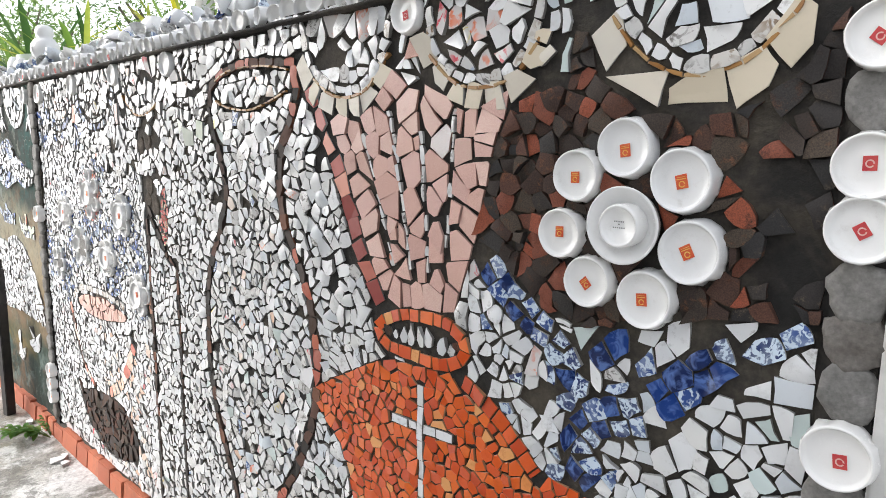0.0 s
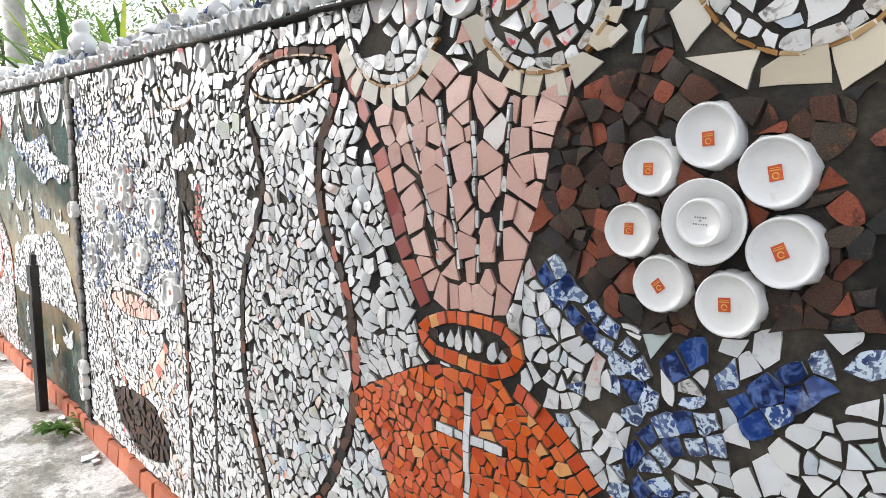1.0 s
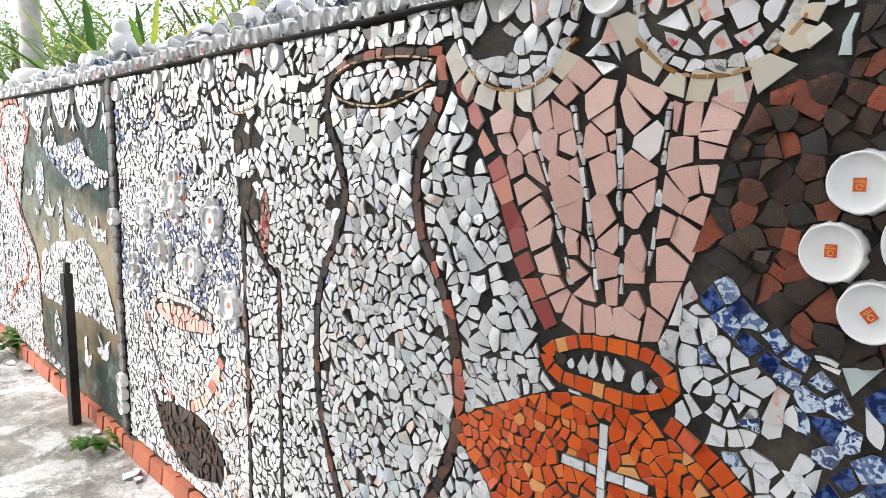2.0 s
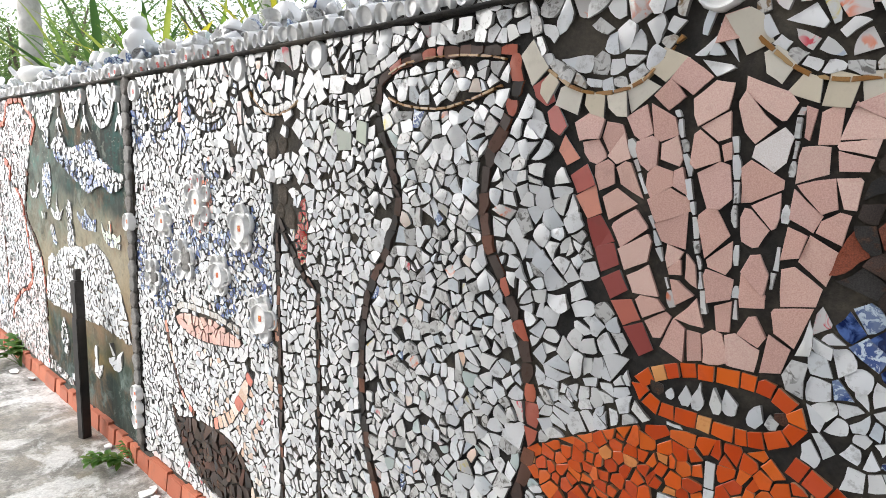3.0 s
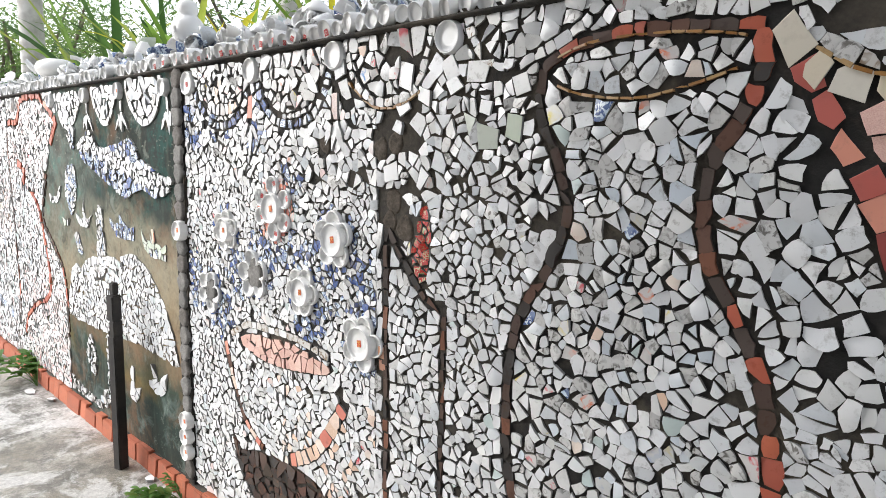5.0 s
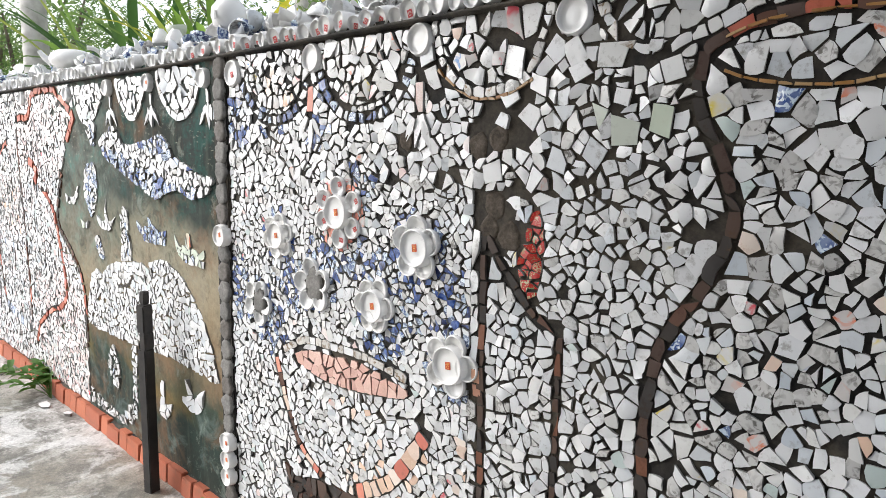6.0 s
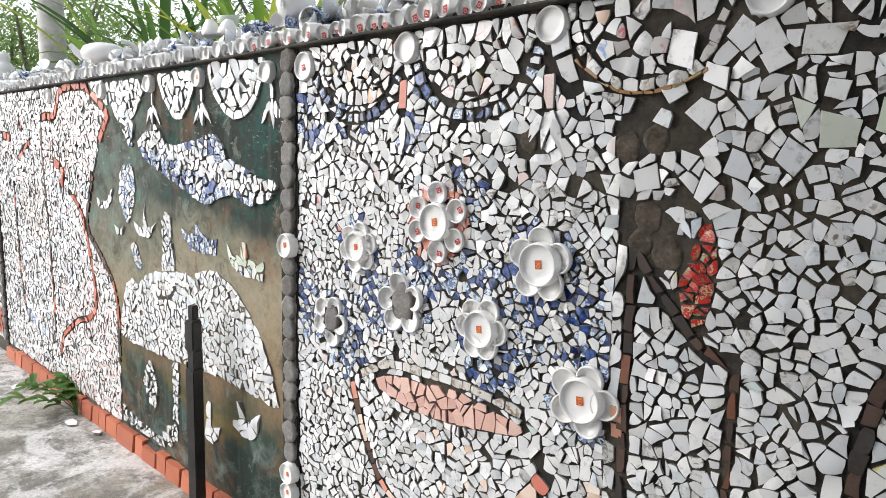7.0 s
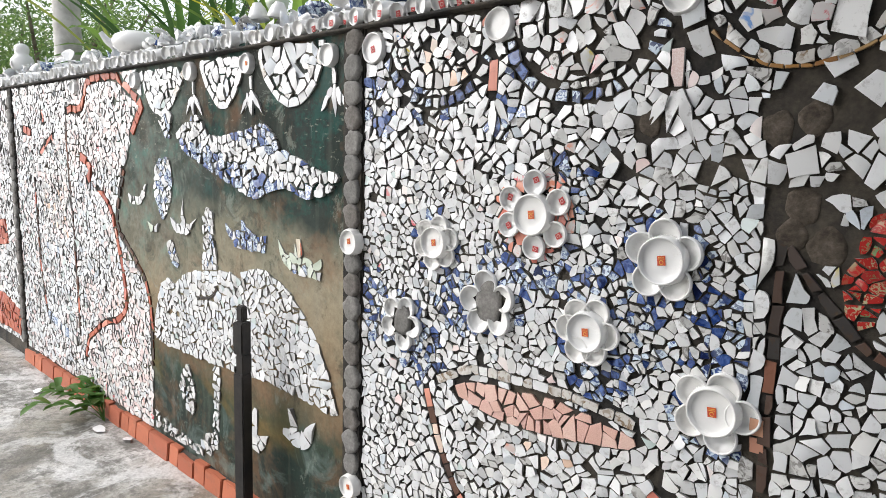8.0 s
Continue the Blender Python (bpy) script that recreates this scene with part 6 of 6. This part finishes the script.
# ---- plants behind the wall ----
def blade(length, width, bend, droop, seg=9):
    """A long folded strap leaf along +x that rises and then arches over."""
    vs, fs = [], []
    x = z = 0.0
    a = bend
    for i in range(seg + 1):
        t = i / seg
        w = width * (0.35 + 1.6 * t) * (1 - t) ** 0.55 if t < 1 else 0.001
        vs += [(x, -w / 2, z + w * 0.18), (x, 0, z), (x, w / 2, z + w * 0.18)]
        x += math.cos(a) * length / seg
        z += math.sin(a) * length / seg
        a -= droop / seg * (0.4 + 1.2 * t)
    for i in range(seg):
        b = i * 3
        fs += [(b, b + 3, b + 4, b + 1), (b + 1, b + 4, b + 5, b + 2)]
    return vs, fs


def strap_plant(x, y, z, count, length, width, label, spread=1.0, mat="palm_leaf", aim=None, yellow=0.0, dry=0):
    ob = thing("strap_leaf_palm", label, "plant", at=(x, y, z))
    for k in range(int(count * 1.15)):
        az = rng.uniform(0, 2 * math.pi) if aim is None else rng.gauss(aim, 0.9)
        vs, fs = blade(length * rng.uniform(0.7, 1.15), width * rng.uniform(0.36, 0.68), rng.uniform(0.75, 1.45), rng.uniform(0.5, 1.6) * spread)
        me = mesh_of("leaf", vs, fs, ["yellow_leaf" if rng.random() < yellow else mat], None, True)
        child("leaf", me, ob, Matrix.Rotation(az, 4, "Z"))
    for k in range(dry):
        vs, fs = blade(length * 0.7, width * 0.25, rng.uniform(0.3, 1.0), rng.uniform(2.0, 3.4))
        child("dry_leaf", mesh_of("dry_leaf", vs, fs, ["dry_leaf"], None, True), ob, Matrix.Rotation(rng.uniform(0, 6.28), 4, "Z"), "withered grey leaf")
    vs, fs = upright([(0.06, -z - 0.05), (0.05, -z * 0.5), (0.06, 0.0), (0.0002, 0.06)], 12)
    child("stem", mesh_of("stem", vs, fs, ["bark"], None, True), ob)


strap_plant(-6.75, 1.95, 1.65, 20, 1.25, 0.13, "palm with long folded dark green strap leaves behind the wall", mat="dark_palm_leaf", dry=6)
strap_plant(-5.35, 1.85, 1.60, 24, 1.05, 0.11, "palm with green and yellow strap leaves behind the wall", yellow=0.35, dry=10)
strap_plant(-4.20, 2.10, 1.70, 22, 0.95, 0.10, "low palm with yellowing strap leaves behind the wall", yellow=0.5, dry=8)
strap_plant(-8.10, 2.20, 1.80, 13, 1.35, 0.15, "palm with broad folded green leaves behind the wall", dry=4)
strap_plant(-3.45, 1.95, 1.70, 18, 0.80, 0.08, "low palm with yellow and green strap leaves behind the wall", yellow=0.4, dry=6)
strap_plant(-7.35, 2.60, 1.75, 26, 1.25, 0.10, "palm with narrow dark green strap leaves behind the wall", mat="dark_palm_leaf", yellow=0.05, dry=6)
strap_plant(-5.9, 2.55, 1.70, 30, 1.15, 0.09, "palm with narrow light green strap leaves behind the wall", yellow=0.45, dry=6)


def palm_trunk(x, y, r, h):
    ob = thing("palm_tree", "pale ringed palm trunk behind the wall", "palm tree", at=(x, y, 0))
    prof = []
    z = -0.05
    while z < h:
        q = r * (1.08 - 0.16 * z / h)
        prof += [(q, z), (q * 0.975, z + 0.10), (q * 1.03, z + 0.125)]
        z += 0.14
    vs, fs = upright(prof, 22)
    child("trunk", mesh_of("trunk", vs, fs, ["palm_trunk"], None, True), ob)
    for k in range(16):
        vs, fs = blade(1.9, 0.34, rng.uniform(0.4, 1.3), rng.uniform(1.2, 2.4))
        child("frond", mesh_of("frond", vs, fs, ["palm_leaf"], None, True), ob, Matrix.Translation((0, 0, h)) @ Matrix.Rotation(k * 0.42, 4, "Z"))


palm_trunk(-9.22, 2.05, 0.118, 4.6)
palm_trunk(-6.9, 3.6, 0.10, 5.0)


def tree(x, y, h, spread, leaves, label, leaf=0.10):
    ob = thing("tree", label, "tree", at=(x, y, 0))
    vs, fs = [], []

    def limb(p, q, r0, r1):
        d = (q - p).normalized()
        a = d.orthogonal().normalized()
        b = d.cross(a)
        base = len(vs)
        for i in range(5):
            c = p.lerp(q, i / 4) + Vector((noise.noise((p.x + i, p.y, 0)), noise.noise((p.y, i, p.x)), 0)) * 0.06 * (0 < i < 4)
            r = r0 + (r1 - r0) * i / 4
            vs.extend(tuple(c + r * (a * math.cos(t) + b * math.sin(t))) for t in [k * math.pi / 3 for k in range(6)])
        for i in range(4):
            for k in range(6):
                j = (k + 1) % 6
                fs.append((base + i * 6 + k, base + i * 6 + j, base + i * 6 + 6 + j, base + i * 6 + 6 + k))

    limb(Vector((0, 0, -0.05)), Vector((0.1, 0, h * 0.5)), 0.13, 0.09)
    tips = []
    for k in range(11):
        a = k * 2.4
        q = Vector((math.cos(a) * spread * rng.uniform(0.35, 0.9), math.sin(a) * spread * rng.uniform(0.35, 0.9), h * rng.uniform(0.45, 1.0)))
        p = Vector((0.05, 0, h * rng.uniform(0.25, 0.5)))
        limb(p, q, 0.05, 0.015)
        tips += [p.lerp(q, f) for f in (0.6, 0.8, 1.0)]
    child("trunk", mesh_of("trunk", vs, fs, ["bark"], None, True), ob)
    lv, lf = [], []
    for i in range(leaves):
        c = rng.choice(tips) + Vector((rng.gauss(0, 0.26), rng.gauss(0, 0.26), rng.gauss(0, 0.22))) * spread * 0.62
        rot = Euler((rng.uniform(-0.9, 0.9), rng.uniform(-0.9, 0.9), rng.uniform(0, 6.28))).to_matrix()
        s = leaf * rng.uniform(0.5, 1.2)
        base = len(lv)
        for p in ((-0.9, 0, 0), (-0.1, -0.27, 0.08), (0.9, 0, -0.12), (-0.1, 0.27, 0.08)):
            lv.append(tuple(c + rot @ (Vector(p) * s)))
        lf += [(base, base + 1, base + 2), (base, base + 2, base + 3)]
    child("crown", mesh_of("crown", lv, lf, ["tree_leaf"]), ob)



for x, y, h, sp, n, lf in ((-11.5, 2.6, 3.6, 1.7, 5200, 0.055), (-10.4, 4.4, 3.8, 1.9, 5200, 0.055), (-8.4, 4.8, 3.6, 1.9, 5200, 0.05), (-6.2, 4.9, 3.6, 1.8, 4200, 0.05), (-14.5, 3.2, 4.4, 2.4, 5200, 0.075), (-4.4, 5.2, 3.6, 1.9, 4200, 0.05), (-6.7, 3.4, 2.9, 1.2, 4200, 0.05), (-9.9, 3.4, 3.1, 1.3, 4200, 0.055), (-12.8, 2.5, 3.2, 1.4, 4200, 0.065)):
    tree(x, y, h, sp, n, "leafy tree with gaps of bright sky beyond the wall", lf)

# ---- weeds and chips at the foot of the wall ----
def weed(x, y, s, stems, aim, label):
    ob = thing("weed", label, "weed", at=(x, y, 0))
    for k in range(stems):
        a = aim + rng.gauss(0, 0.5)
        bend, vs, fs = rng.uniform(0.5, 1.1), [], []
        pts = [Vector((math.cos(a) * s * t * math.cos(bend * (1 - t * 0.5)), math.sin(a) * s * t * math.cos(bend * (1 - t * 0.5)), s * t * math.sin(bend) * (1 - 0.5 * t))) for t in [i / 6 for i in range(7)]]
        for i, p in enumerate(pts):
            vs += [tuple(p + Vector((0.003, 0, 0))), tuple(p + Vector((-0.002, 0.003, 0))), tuple(p + Vector((-0.002, -0.003, 0)))]
        for i in range(6):
            for j in range(3):
                fs.append((i * 3 + j, i * 3 + (j + 1) % 3, i * 3 + 3 + (j + 1) % 3, i * 3 + 3 + j))
        st = child("stem", mesh_of("stem", vs, fs, ["weed_leaf"]), ob)
        for i in range(2, 7):
            for sd in (-1, 1):
                lv, lf = blade(s * rng.uniform(0.22, 0.34), s * 0.15, rng.uniform(-0.1, 0.5), 0.8, 5)
                child("leaf", mesh_of("leaf", lv, lf, ["weed_leaf"], None, True), st, Matrix.Translation(pts[i]) @ Matrix.Rotation(a + sd * rng.uniform(0.4, 1.3), 4, "Z"))


weed(-6.10, 1.07, 0.36, 9, math.pi * 1.02, "low green weed sprawling from the kerb")
weed(-4.02, 1.08, 0.20, 6, -1.9, "green weed growing from the kerb joint")
weed(-4.05, 1.09, 0.15, 3, 2.9, "small weed growing from the kerb joint")
for x, y, s in ((-3.69, 1.02, 0.055), (-3.72, 1.06, 0.028), (-4.32, 1.06, 0.030), (-6.82, 0.96, 0.05), (-5.75, 1.05, 0.030), (-4.08, 1.00, 0.022), (-5.98, 1.00, 0.05), (-3.62, 1.03, 0.03)):
    cell = [(math.cos(t) * s * rng.uniform(0.6, 1.1), math.sin(t) * s * rng.uniform(0.5, 0.9)) for t in (0.2, 1.5, 2.6, 3.9, 5.2)]
    at, vs, fs, sl, fl = shard(cell, 1.2, (0.008, 0.012))
    ob = tagged(new("china_chip", mesh_of("china_chip", [(a, c, -b) for a, b, c in vs], [f[::-1] for f in fs], ["white_china", "china_edge"], sl, fl)), "loose chip of white china lying on the concrete", "shard", "loose chips on the ground")
    ob.location = (x, y, 0.004)

# ---- added blockers behind and above the camera: they dim skylight on the mosaic ----
tagged(new("wall_5", box("wall_5", -4.4, -0.8, -2.3, -2.1, -0.05, 3.7, "mortar")), "plain dark grey wall added out of view to cut skylight", "wall", kind="structure")
# unseen slab, added only to keep overhead skylight off the upper wall
tagged(new("eave", box("eave", -4.4, -1.1, -2.1, 0.42, 2.9, 3.0, "mortar")), "plain slab added overhead, out of view, to shade the mosaic wall", "roof", kind="structure")
